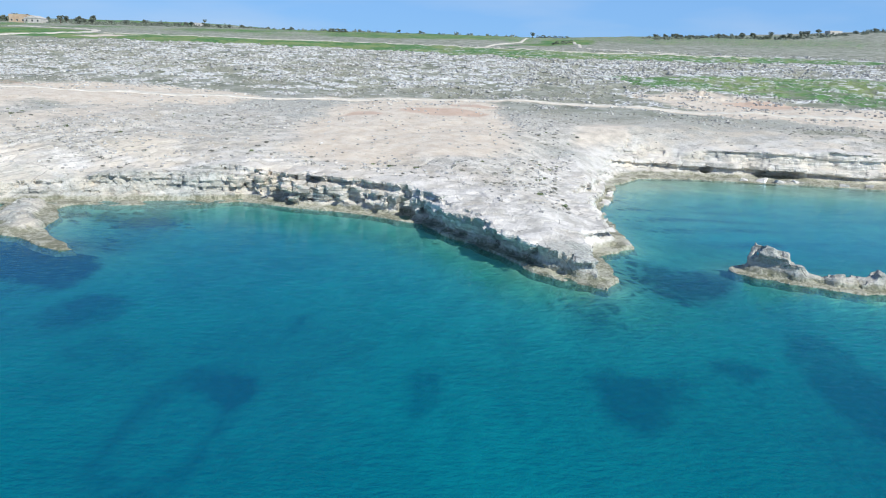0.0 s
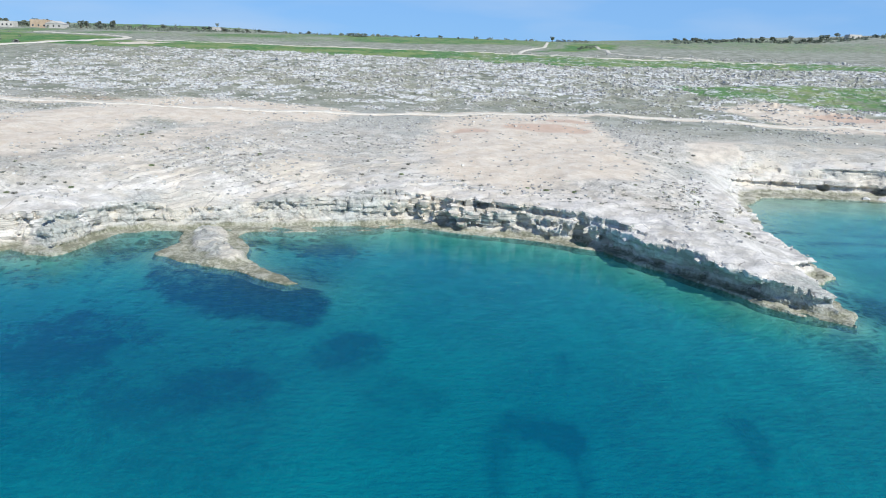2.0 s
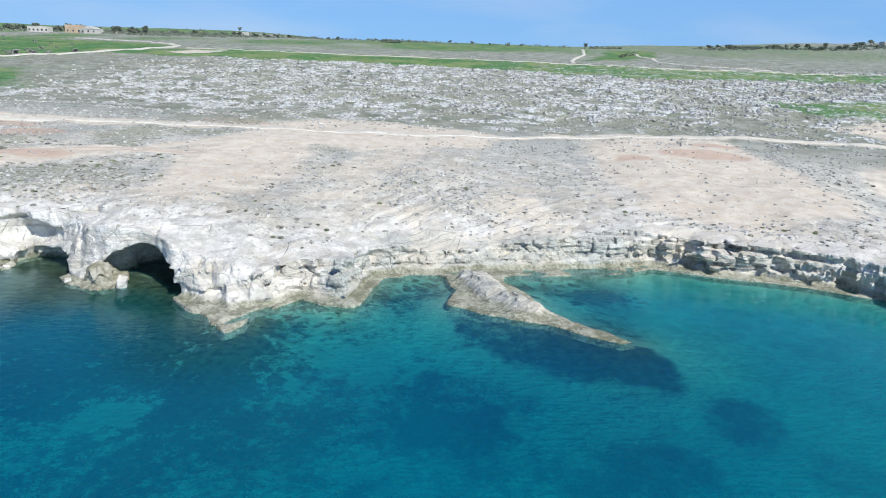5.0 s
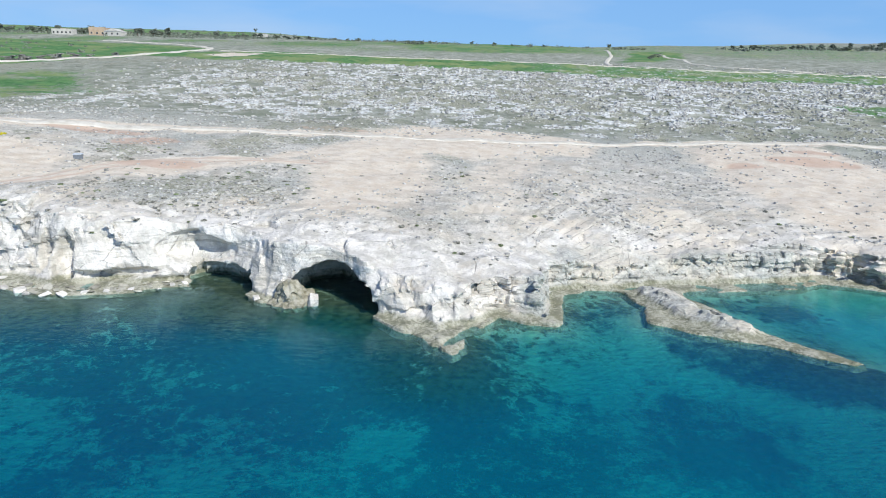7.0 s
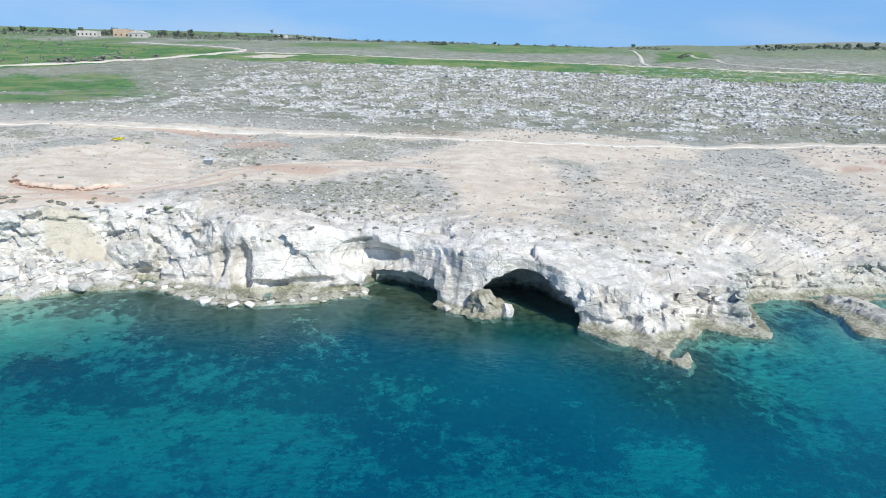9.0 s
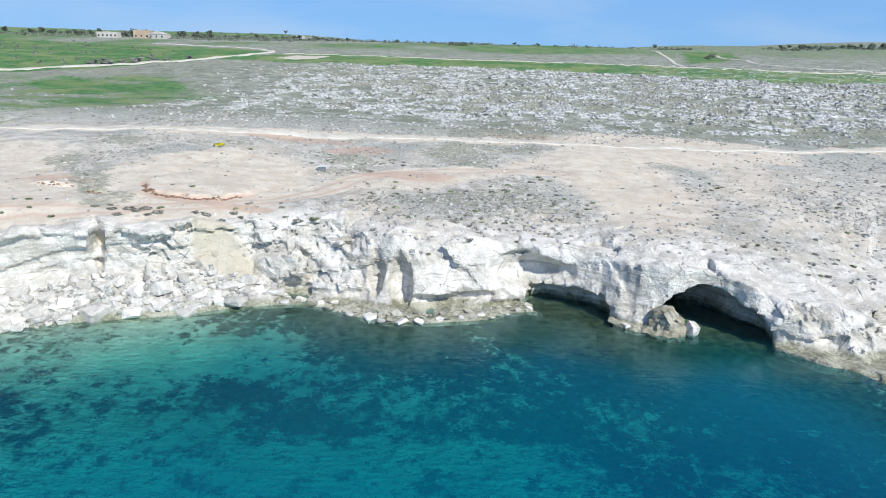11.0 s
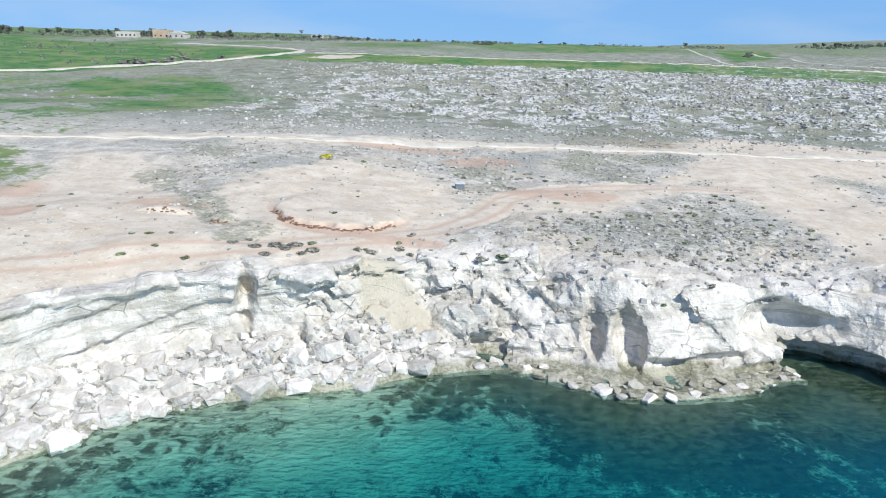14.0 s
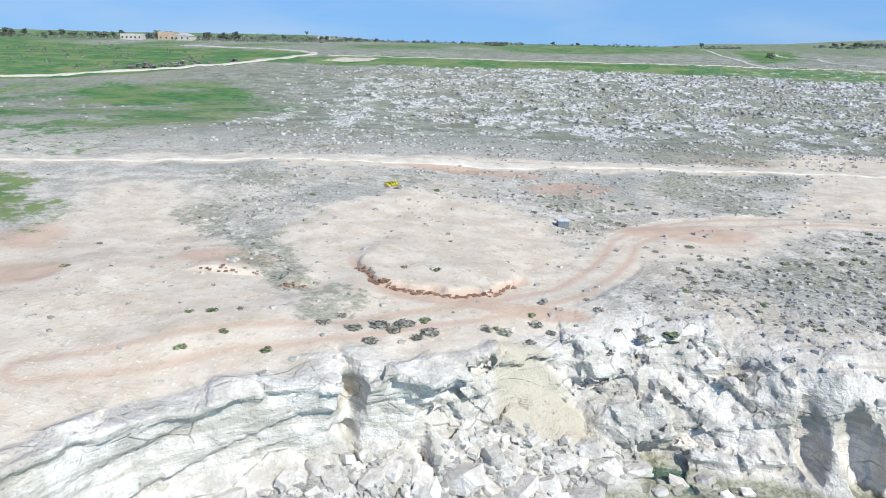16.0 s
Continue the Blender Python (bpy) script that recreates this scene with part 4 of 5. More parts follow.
# ---- sea ----
def sea_depth(x, y):
    off = -coast_distance(x, y)
    off = np.minimum(off, np.minimum(line_distance(x, y, ISLET) - 0.8, -reef_distance(x, y)))
    deep = np.interp(off, [-2, 0, 1, 3, 8, 18, 40], [0.5, 0.6, 1.1, 1.9, 3.3, 4.8, 5.8])
    shelf = np.interp(off, [-2, 0, 1, 3, 8, 18, 40], [0.4, 0.35, 0.55, 1.1, 3.0, 4.8, 5.8])
    deep = deep + (shelf - deep) * smooth(-48, -54, x)
    steep = np.interp(off, [-2, 0, 1, 3, 8, 18, 40], [0.5, 0.7, 1.4, 2.6, 4.2, 5.2, 5.6])
    deep = deep + (steep - deep) * smooth(-62, -50, x) * (1 - 0.7 * smooth(-44, -38, x) * smooth(-14, -20, x) * smooth(44, 48, y))
    deep = deep * (1 - 0.35 * smooth(-80, -95, x)) * (1 - 0.5 * smooth(10, 16, x) * smooth(44, 56, y)) * (1 - 0.7 * smooth(12, 18, x) * smooth(63, 70, y))
    return np.maximum(0.3, deep + 0.5 * fbm(x, y, 7, 3, 91) * smooth(0, 4, off))


def axis_steps(*stretches):
    out = []
    for a, b, step in stretches:
        out += list(np.arange(a, b, step))
    return np.array(out + [stretches[-1][1]])


wx, wy = np.meshgrid(axis_steps((-1500, -130, 60), (-130, 70, 0.8), (70, 1500, 60)), axis_steps((-1500, -10, 60), (-10, 84, 0.8)), indexing="ij")
wd = sea_depth(wx, wy)
wv, wq = sheet(wx, wy, 0 * wx)
water = mesh_from("sea", wv, wq)
weight(water, "depth", wd.ravel())
# greener water close in, part of the painted reflection of the cliffs
close_in = smooth(8, 2.5, -coast_distance(wx, wy) + 2.5 * fbm(wx, wy, 6, 3, 93))
weight(water, "green", np.maximum(smooth(-55, -90, wx) * smooth(22, 34, wy), close_in * (0.45 + 0.5 * np.maximum(smooth(-40, -52, wx), smooth(10, 16, wx)))).ravel())
water.materials.append(SEA_MAT)
tagged(new("sea", water), "clear turquoise sea with small ripples", "sea", kind="structure")
# seen aslant through the surface, the bed stands at about a third of its true depth
bed_v, bed_q = sheet(wx, wy, -0.08 - 0.3 * wd)
bed = mesh_from("seabed", bed_v, bed_q)
bx_, by_ = bed_v[:, 0], bed_v[:, 1]
APRON = [(-34.4, 45), (-30.4, 43.6), (-24, 40.6), (-20.8, 39), (-21.4, 35.4), (-27, 36.8), (-32.6, 40)]
west = smooth(-15, -52, bx_)
weed = 0.36 + (0.7 - 0.42 * west) * fbm(bx_, by_, 11, 4, 95) + (0.28 + 0.42 * fbm(bx_, by_, 4.5, 4, 97)) * west
wob = 0.45 * fbm(bx_, by_, 2.6, 4, 94)
EAST_WEED = [(17.8, 29.2, 2.0, 7.0, 0.5), (13.4, 40.6, 4.7, 4.2, 0.42), (13.1, 29.2, 1.3, 1.1, 0.35), (9.7, 26.8, 1.2, 2.0, 0.2), (7.4, 26.1, 1.8, 3.3, 0.45), (6.6, 34.0, 2.0, 2.6, 0.2),
             (2.5, 25.4, 0.9, 1.5, 0.2), (0.3, 22.9, 0.7, 0.8, 0.25), (-1.0, 25.9, 1.1, 2.4, 0.4), (-7.6, 33.2, 0.9, 1.5, 0.2), (-8.9, 26.1, 1.3, 1.3, 0.35), (-14.7, 40.2, 3.1, 3.0, 0.15),
             (-15.9, 25.0, 2.1, 1.5, 0.2), (-15.9, 28.5, 2.8, 2.1, 0.2), (-18.9, 33.1, 1.9, 2.4, 0.3), (-23.9, 28.5, 2.8, 2.1, 0.35), (-24.3, 50.5, 4.3, 1.6, 0.4)]
# patches at x -57 and -54 darken the bed as the cave's reflection
WEST_WEED_REFLECTION = [(-27.2, 27.0, 1.6, 1.4, 0.25), (-33.1, 34.3, 3.9, 3.0, 0.25), (-33.5, 31, 3.1, 2.5, 0.3), (-41, 41, 4.5, 4.5, -0.3), (-46.3, 35.3, 2.6, 6.1, 0.25), (-52.9, 42.8, 4.9, 3.2, 0.35),
             (-57.8, 43.7, 4.3, 3.0, 0.35), (-63.6, 40.8, 9.4, 3.7, 0.25), (-69.3, 35.4, 4.1, 1.9, 0.2), (-72.0, 41.8, 3.8, 3.5, 0.3), (-77.9, 34.5, 3.2, 1.8, 0.3), (-82.8, 36.8, 1.7, 1.6, 0.25),
             (-93.6, 37.3, 0.9, 0.4, 0.4), (-93.9, 33.9, 1.6, 1.8, 0.35), (-95.0, 32.0, 1.5, 0.6, 0.35), (-88, 40, 4, 3, -0.2), (-57, 39.5, 6, 4, 0.25), (-54, 35.5, 7, 5, 0.22), (-44, 30, 6, 5, 0.2)]
for cx, cy, rx, ry, k in EAST_WEED + WEST_WEED_REFLECTION:
    r = np.hypot((bx_ - cx) / rx, (by_ - cy) / ry) + wob
    weed = weed + (1.5 if cx > -22 else 1.1) * k * (1 - smooth(0.6, 1.15, r))
ring = np.hypot((bx_ + 9.9) / 2.1, (by_ - 23.0) / 4.6) + 0.5 * wob
weed = weed + 0.55 * np.exp(-((ring - 0.85) / 0.22) ** 2)
weed = weed + 0.6 * area(bx_, by_, APRON, 0.5, 0.7)
off_ = -coast_distance(bx_, by_)
stripe = np.sin((by_ - 0.18 * bx_) * 1.9 + 2.2 * fbm(bx_, by_, 9, 2, 92))
weed = weed + (0.18 + 0.3 * stripe) * smooth(11, 16, bx_) * smooth(47, 51, by_) * smooth(66, 60, by_)
# more weed along the shore, also darkening the bed for the cliffs' reflection
reflect_fringe = smooth(7, 1.5, off_ + 3 * fbm(bx_, by_, 5, 3, 98))
weed = weed - 0.28 * smooth(-87, -94, bx_) * smooth(9, 3, off_) + 0.07 * smooth(-92, -88, bx_) * smooth(-78, -84, bx_)
weed = weed + 0.14 * smooth(44, 34, by_) - 0.19 * (1 - west) + (0.16 + 0.34 * west + 0.25 * smooth(-48, -53, bx_) * smooth(-86, -80, bx_)) * reflect_fringe * (1 - 0.25 * smooth(-84, -91, bx_)) + 0.10 * smooth(-50, -40, bx_) * smooth(-16, -24, bx_) + 0.06 * smooth(-48, -60, bx_) * smooth(-76, -66, bx_) + 0.05 * smooth(-42, -34, bx_) * smooth(-18, -24, bx_)
weight(bed, "reflect_fringe", reflect_fringe)
weight(bed, "weed", weed - 0.25)
weight(bed, "fine_weed", 0.5 + 1.4 * west)
weight(bed, "soft", 0.85 - 0.35 * west)
bed.materials.append(BED_MAT)
tagged(new("seabed", bed), "sandy seabed with dark seagrass patches and painted-in cliff reflections", "seabed", kind="structure")


# ---- tracks ----
def resample(pts, step):
    pts = np.array(pts, float)
    seg = np.hypot(*np.diff(pts, axis=0).T)
    run = np.append(0, np.cumsum(seg))
    s = np.arange(0, run[-1], step)
    x, y = np.interp(s, run, pts[:, 0]), np.interp(s, run, pts[:, 1])
    k = np.ones(9) / 9
    pad = lambda a: np.convolve(np.pad(a, 4, mode="edge"), k, "valid")
    return pad(x), pad(y)


def ribbon(name, pts, width, step, lift, label):
    x, y = resample(pts, step)
    tx, ty = np.gradient(x), np.gradient(y)
    n = np.hypot(tx, ty)
    nx, ny = -ty / n, tx / n
    across = np.linspace(-0.5, 0.5, 9)
    w = width * (1 + 0.22 * fbm(x, y, 6, 2, 101))
    rx, ry = x[:, None] + nx[:, None] * across * w[:, None], y[:, None] + ny[:, None] * across * w[:, None]
    edge = np.abs(across) * 2
    rz = ground_z(rx, ry) + lift * (1 - edge ** 4)[None, :] - 0.25 * (edge > 0.99)[None, :]
    me = mesh_from(name, *sheet(rx, ry, rz))
    me.flip_normals()
    me.materials.append(DIRT_MAT)
    return tagged(new(name, me), label, "road", kind="structure")


ribbon("road_track", TRACK, 2.0, 0.7, 0.09, "pale gravel track across the coastal plateau")
ribbon("road_farm", FARM_ROAD, 4.0, 2.0, 0.25, "white farm track between green fields")
ribbon("road_ridge", [(44, 490), (41, 464), (33, 409), (18, 340), (11, 307), (9, 282)], 2.2, 2.0, 0.25, "pale footpath climbing to the ridge")
ribbon("road_hollow", [(68, 440), (62, 385), (57, 348), (53, 322), (60, 290), (90, 275)], 2.2, 2.0, 0.25, "pale footpath out of the green hollow")
ribbon("road_path", [(-158, 306), (-135, 303), (-78, 292), (-16, 282), (52, 270), (110, 262)], 0.8, 2.0, 0.2, "narrow pale path along the green fields")


# ---- loose rocks, shrubs, trees and houses ----
bpy.context.view_layer.update()
rng = random.Random(7)


def rest(x, y, top=60.0):
    """Height of the ground under (x, y)."""
    hit, place, normal, _ = ground.ray_cast(Vector((x, y, top)), Vector((0, 0, -1)))
    return place.z if hit else None


def rock_mesh(name, seed, blocky=0.5, flat=0.7, mat=None, points=8):
    r = random.Random(seed)
    bm = bmesh.new()
    for sx in (-1, 1):
        for sy in (-1, 1):
            for sz in (-1, 1):
                k = [1 - r.random() * (1 - blocky) for _ in range(3)]
                bm.verts.new((0.5 * sx * k[0], 0.5 * sy * k[1] * 0.85, 0.5 * sz * k[2] * flat))
    for _ in range(points):
        v = Vector((r.gauss(0, 1), r.gauss(0, 1), r.gauss(0, 1))).normalized() * r.uniform(0.48, 0.6)
        bm.verts.new((v.x, v.y * 0.85, v.z * flat))
    out = bmesh.ops.convex_hull(bm, input=bm.verts)
    bmesh.ops.delete(bm, geom=list({v for v in out["geom_interior"] if isinstance(v, bmesh.types.BMVert)}), context="VERTS")
    bmesh.ops.dissolve_limit(bm, angle_limit=radians(12), verts=bm.verts, edges=bm.edges)
    me = bpy.data.meshes.new(name)
    bm.to_mesh(me)
    bm.free()
    me.materials.append(mat or ROCK_MAT)
    return me


def arrays(me):
    """Vertices and triangles of a mesh."""
    me.calc_loop_triangles()
    v = np.zeros(len(me.vertices) * 3, np.float32)
    me.vertices.foreach_get("co", v)
    t = np.zeros(len(me.loop_triangles) * 3, np.int32)
    me.loop_triangles.foreach_get("vertices", t)
    return v.reshape(-1, 3), t.reshape(-1, 3)


def strew(name, bases, spots, mat, label, category, smooth_faces=False):
    """Many small things as one mesh. spots: x, y, z, size, turn, flatness."""
    vs, ts, offset = [], [], 0
    for i, (x, y, z, size, turn, flat) in enumerate(spots):
        v, t = bases[i % len(bases)]
        c, s = math.cos(turn), math.sin(turn)
        w = np.empty_like(v)
        w[:, 0] = (v[:, 0] * c - v[:, 1] * s) * size + x
        w[:, 1] = (v[:, 0] * s + v[:, 1] * c) * size + y
        w[:, 2] = v[:, 2] * size * flat + z
        vs.append(w)
        ts.append(t + offset)
        offset += len(v)
    me = mesh_from(name, np.concatenate(vs), np.concatenate(ts), smooth_faces)
    me.materials.append(mat)
    return tagged(new(name, me), label, category, kind="stuff")


def shrub_mesh(name, seed, mat, leaves=90, tall=0.55):
    """A low cushion of small leaf sprays on short stems."""
    r = random.Random(seed)
    bm = bmesh.new()
    lobes = [(r.uniform(-0.28, 0.28), r.uniform(-0.28, 0.28), r.uniform(0.22, 0.36)) for _ in range(5)]
    for i in range(leaves):
        lx_, ly_, lr = lobes[i % 5]
        n = Vector((r.gauss(0, 1), r.gauss(0, 1), abs(r.gauss(0, 0.9)) + 0.1)).normalized()
        p = Vector((lx_, ly_, 0.02)) + Vector((n.x * lr, n.y * lr, n.z * lr * 1.5 * tall)) * r.uniform(0.72, 1.05)
        a = n.orthogonal().normalized() @ Matrix.Rotation(r.uniform(0, 6.28), 3, n)
        b = n.cross(a)
        size = r.uniform(0.06, 0.13)
        tip = n * r.uniform(0.0, 0.09)
        bm.faces.new([bm.verts.new(p - a * size + b * size * 0.2), bm.verts.new(p - b * size * 0.7), bm.verts.new(p + a * size + tip), bm.verts.new(p + b * size * 0.8)])
    for lx_, ly_, lr in lobes:
        ring = [bm.verts.new((lx_ + lr * 0.75 * math.cos(q), ly_ + lr * 0.75 * math.sin(q), -0.05)) for q in (0.3, 1.3, 2.5, 3.6, 4.6, 5.6)]
        apex = bm.verts.new((lx_, ly_, lr * 1.1 * tall))
        for p, q in zip(ring, ring[1:] + ring[:1]):
            bm.faces.new((p, q, apex))
    me = bpy.data.meshes.new(name)
    bm.to_mesh(me)
    bm.free()
    me.materials.append(mat)
    return me


def place(name, me, x, y, z, size, turn=0.0, flat=1.0, lean_x=0.0, lean_y=0.0):
    ob = new(name, me)
    ob.location, ob.rotation_euler, ob.scale = (x, y, z), (lean_x, lean_y, turn), (size, size, size * flat)
    return ob


# boulders of the rubble slope and the shore ledge
BOULDERS = [rock_mesh("boulder", 100 + i, 0.5, 0.72, points=13) for i in range(14)]
PEBBLES = [arrays(rock_mesh("pebble", 200 + i, 0.6, 0.7, points=5)) for i in range(6)]
RUBBLE = [(-104.5, 34.5), (-100.5, 38.6), (-95.6, 43.0), (-89, 45.4), (-85.5, 47.6), (-83, 49.6), (-84, 49.7), (-86.6, 49.0), (-88.8, 48.8), (-90.4, 50.4), (-93.6, 50.2), (-94.6, 46.8), (-101, 42.8), (-107, 38)]
laid = []


def lay_boulder(x, y, size, label, group, sink=0.28, spread=0.72, top=12.0, flat=(0.55, 1.0), shapes=BOULDERS):
    if any((x - a) ** 2 + (y - b) ** 2 < (spread * 0.5 * (size + c)) ** 2 for a, b, c in laid):
        return None
    z = rest(x, y, top)
    for _ in range(5):
        if z is None or z < -0.12:
            y += 0.3
            z = rest(x, y, top)
    if z is None or z < -0.12 or (z > (1.9 if x > -94.8 else 3.3) and x < -84):
        return None
    laid.append((x, y, size))
    ob = place("boulder", rng.choice(shapes), x, y, max(z, -0.5) + size * (0.36 - sink), size, rng.uniform(0, 6.28), rng.uniform(*flat), rng.uniform(-0.35, 0.35), rng.uniform(-0.35, 0.35))
    return tagged(ob, label, "boulder", group)


draw = np.random.RandomState(11)


def candidates(n, xa, xb, ya, yb, keep):
    """Random points of a rectangle that pass keep(x, y)."""
    x, y = draw.uniform(xa, xb, n), draw.uniform(ya, yb, n)
    ok = keep(x, y)
    return list(zip(x[ok].tolist(), y[ok].tolist()))


in_rubble = lambda x, y: inside(x, y, RUBBLE)
for want, lo, hi, tries in ((34, 1.1, 1.9, 700), (110, 0.6, 1.0, 4000), (230, 0.3, 0.6, 9000)):
    made = 0
    for x, y in candidates(tries, -106, -82.5, 34, 51, in_rubble):
        if made < want:
            size = rng.uniform(lo, hi)
            label = "large pale limestone block fallen from the cliff" if lo > 1.0 else "angular pale limestone boulder in the rubble slope"
            made += lay_boulder(x, y, size, label, "boulders of the rubble slope", 0.45 if lo > 1.0 else 0.28) is not None
spots = []
for x, y in candidates(9000, -107, -82.5, 33, 51, in_rubble)[:3200]:
    z = rest(x, y, 12)
    if z is not None and z < 2.4:
        spots.append((x, y, z + 0.02, rng.uniform(0.10, 0.36), rng.uniform(0, 6.28), rng.uniform(0.6, 1.1)))
# stone darker than the boulders, again painting shade into the gaps
strew("loose_stones", PEBBLES, spots, STONE_MAT, "small pale stones between the boulders of the shore", "stones")
for x, y, size in ((-66.6, 48.6, 0.5), (-65.4, 48.3, 0.55), (-64.0, 47.9, 0.75), (-68.2, 47.8, 0.45), (-62.6, 46.9, 0.6), (-69.9, 47.2, 0.6),
                   (-72.6, 46.0, 0.55), (-75.0, 45.1, 0.9), (-77.2, 46.0, 1.0), (-78.6, 46.4, 0.6), (-73.9, 45.2, 0.7), (-71.2, 46.3, 0.5), (-79.9, 48.2, 0.7), (-81.3, 48.9, 0.8), (-80.8, 47.9, 0.5),
                   (-76.3, 44.8, 0.6), (-67.4, 48.0, 0.4), (-60.6, 45.2, 0.6), (-83.4, 48.0, 0.7), (-82.4, 48.9, 0.9), (33.5, 75.6, 1.3), (35.4, 75.3, 1.1), (31.7, 75.8, 0.9), (37, 75.2, 0.8), (42, 74.6, 1.2),
                   (44.5, 74.4, 1.0), (13.6, 61.0, 0.8), (14.2, 63.2, 0.7), (13.2, 59, 0.9), (15.0, 66, 0.6), (12.9, 57.2, 0.7), (14.6, 64.6, 0.8)):
    lay_boulder(x, y, size, "pale boulder lying on the wave-cut ledge at the waterline", "boulders along the waterline", 0.32, 0.5, 1.1, (0.35, 0.65))

def sea_rock(name, seed, mat, waist):
    """A wave-worn rock: a low skirt below an uneven, bedded head."""
    bm = bmesh.new()
    bmesh.ops.create_icosphere(bm, subdivisions=4, radius=0.5)
    for v in bm.verts:
        p = v.co.copy()
        wide = 1.0 if p.z < waist else 0.72
        k = 1 + 0.22 * noise.noise(p * 3 + Vector((seed, 0, 0))) + 0.16 * noise.cell(p * 5 + Vector((0, seed, 0))) + 0.06 * noise.noise(p * 11)
        v.co = (p.x * k * wide, p.y * k * wide, (p.z + 0.05 * noise.noise(p * 6)) * 0.9)
    me = bpy.data.meshes.new(name)
    bm.to_mesh(me)
    bm.free()
    me.materials.append(mat)
    return me


WET_ROCK_MAT = plain_material("wave_worn_rock", (0.22, 0.205, 0.135), (0.47, 0.44, 0.36), 0.5, 0.85, 0.12)
tagged(place("boulder", sea_rock("boulder", 5, WET_ROCK_MAT, 0.02), -58.2, 46.2, 0.25, 2.9, 0.4, 1.05, 0.1, -0.15), "broad olive-brown rock standing in the mouth of the sea cave", "boulder", "boulders along the waterline")
tagged(place("boulder", BOULDERS[6], -56.6, 45.7, 0.25, 1.0, 1.9, 1.2, 0.3, -0.3), "white limestone block fallen before the sea cave", "boulder", "boulders along the waterline")

# flat slabs on the wave-cut ledge
SLAB_MAT = plain_material("ledge_slab", (0.33, 0.315, 0.24), (0.62, 0.59, 0.51), 0.6, 0.9, 0.08, 0.4)
SLABS = [rock_mesh("slab", 150 + i, 0.55, 0.8, SLAB_MAT, 10) for i in range(8)]
for i in range(190):
    x = rng.uniform(-84.5, -62)
    y = float(np.interp(x, [-84.5, -82, -78, -76, -73, -69.4, -66.6, -62], [47.8, 48, 46.2, 45.4, 45.9, 47, 48.7, 47.2])) + rng.uniform(-0.3, 1.3)
    lay_boulder(x, y, rng.uniform(0.3, 0.85), "flat pale slab lying on the wave-cut ledge", "slabs on the ledge", 0.3, 0.8, 1.0, (0.18, 0.4), SLABS)

# stones of the stony plain, denser along the outcrops
STONES = [arrays(rock_mesh("stone", 300 + i, 0.7, 0.6, STONE_MAT, points=4)) for i in range(6)]
n = 100000
sy = 92 + 220 * draw.random_sample(n) ** 1.6
sx = -45 + draw.uniform(-1, 1, n) * (0.62 * sy + 62)
odds = 0.03 + 0.8 * clints(sx, sy) + 0.35 * np.maximum(fbm(sx, sy, 9, 3, 111), 0) * (sy < 125)
ok = (draw.random_sample(n) < odds) & (cover(sx, sy, 0 * sx + 50)[0] < 0.3) & (line_distance(sx, sy, TRACK) > 2) & ((sx > -150) | (sy < 150))
sx, sy = sx[ok][:30000], sy[ok][:30000]
size = draw.uniform(0.22, 0.75, len(sx)) * np.clip(0.006 * sy, 0.5, 1.15) * np.where(draw.random_sample(len(sx)) < 0.03, 1.6, 1)
spots = list(zip(sx, sy, ground_z(sx, sy) + size * 0.08, size, draw.uniform(0, 6.28, len(sx)), draw.uniform(0.55, 1.0, len(sx))))
strew("field_stones", STONES, spots, STONE_MAT, "weathered pale stones strewn over the stony plain", "stones")

n = 40000
sx, sy = draw.uniform(-110, 12, n), draw.uniform(46, 96, n)
q = coast_distance(sx, sy)
odds = (0.08 + 0.5 * np.maximum(fbm(sx, sy, 7, 3, 131), 0) + 0.12 * ((sx > -80) & (sx < -54) & (sy < 64))) * (1 - 0.88 * cover(sx, sy, q)[1])
ok = (q > 4) & (draw.random_sample(n) < odds)
sx, sy = sx[ok][:4500], sy[ok][:4500]
size = draw.uniform(0.10, 0.38, len(sx))
spots = [(x, y, rest(x, y) + 0.03, k, draw.uniform(0, 6.28), draw.uniform(0.5, 1.0)) for x, y, k in zip(sx.tolist(), sy.tolist(), size.tolist())]
strew("rock_fragments", PEBBLES, spots, STONE_MAT, "weathered rock fragments on the bare limestone", "stones")
# red earth darkened to stand for the shadow under the mound's rim
CLOD_MAT = plain_material("shaded_red_earth", (0.27, 0.16, 0.11), (0.44, 0.29, 0.21), 0.3, 0.95, 0.03, 0.3)
spots = []
for i in range(150):
    q = radians(218 + 102 * i / 149)
    k = 1 + 0.02 * rng.uniform(-1, 1) - 0.13 * float(fbm(np.array([-93 + 5 * math.cos(q)]), np.array([61.5 + 7.4 * math.sin(q)]), 1.8, 3, 33)[0])
    x, y = -93 + 5.0 * math.cos(q) * k, 61.5 + 7.4 * math.sin(q) * k
    spots.append((x, y, rest(x, y) + 0.02, rng.uniform(0.10, 0.26), rng.uniform(0, 6.28), rng.uniform(0.35, 0.6)))
for cx, cy, w in ((-103.2, 55.0, 1.7), (-99.6, 54.0, 0.8)):
    for i in range(14):
        x, y = cx + w * rng.uniform(-1, 1), cy + rng.uniform(-0.15, 0.15)
        spots.append((x, y, rest(x, y) + 0.01, rng.uniform(0.12, 0.24), rng.uniform(0, 6.28), rng.uniform(0.4, 0.7)))
strew("earth_clods", PEBBLES, spots, CLOD_MAT, "broken red-earth clods along the rim of a bare mound, darkened for its shadow", "clods")

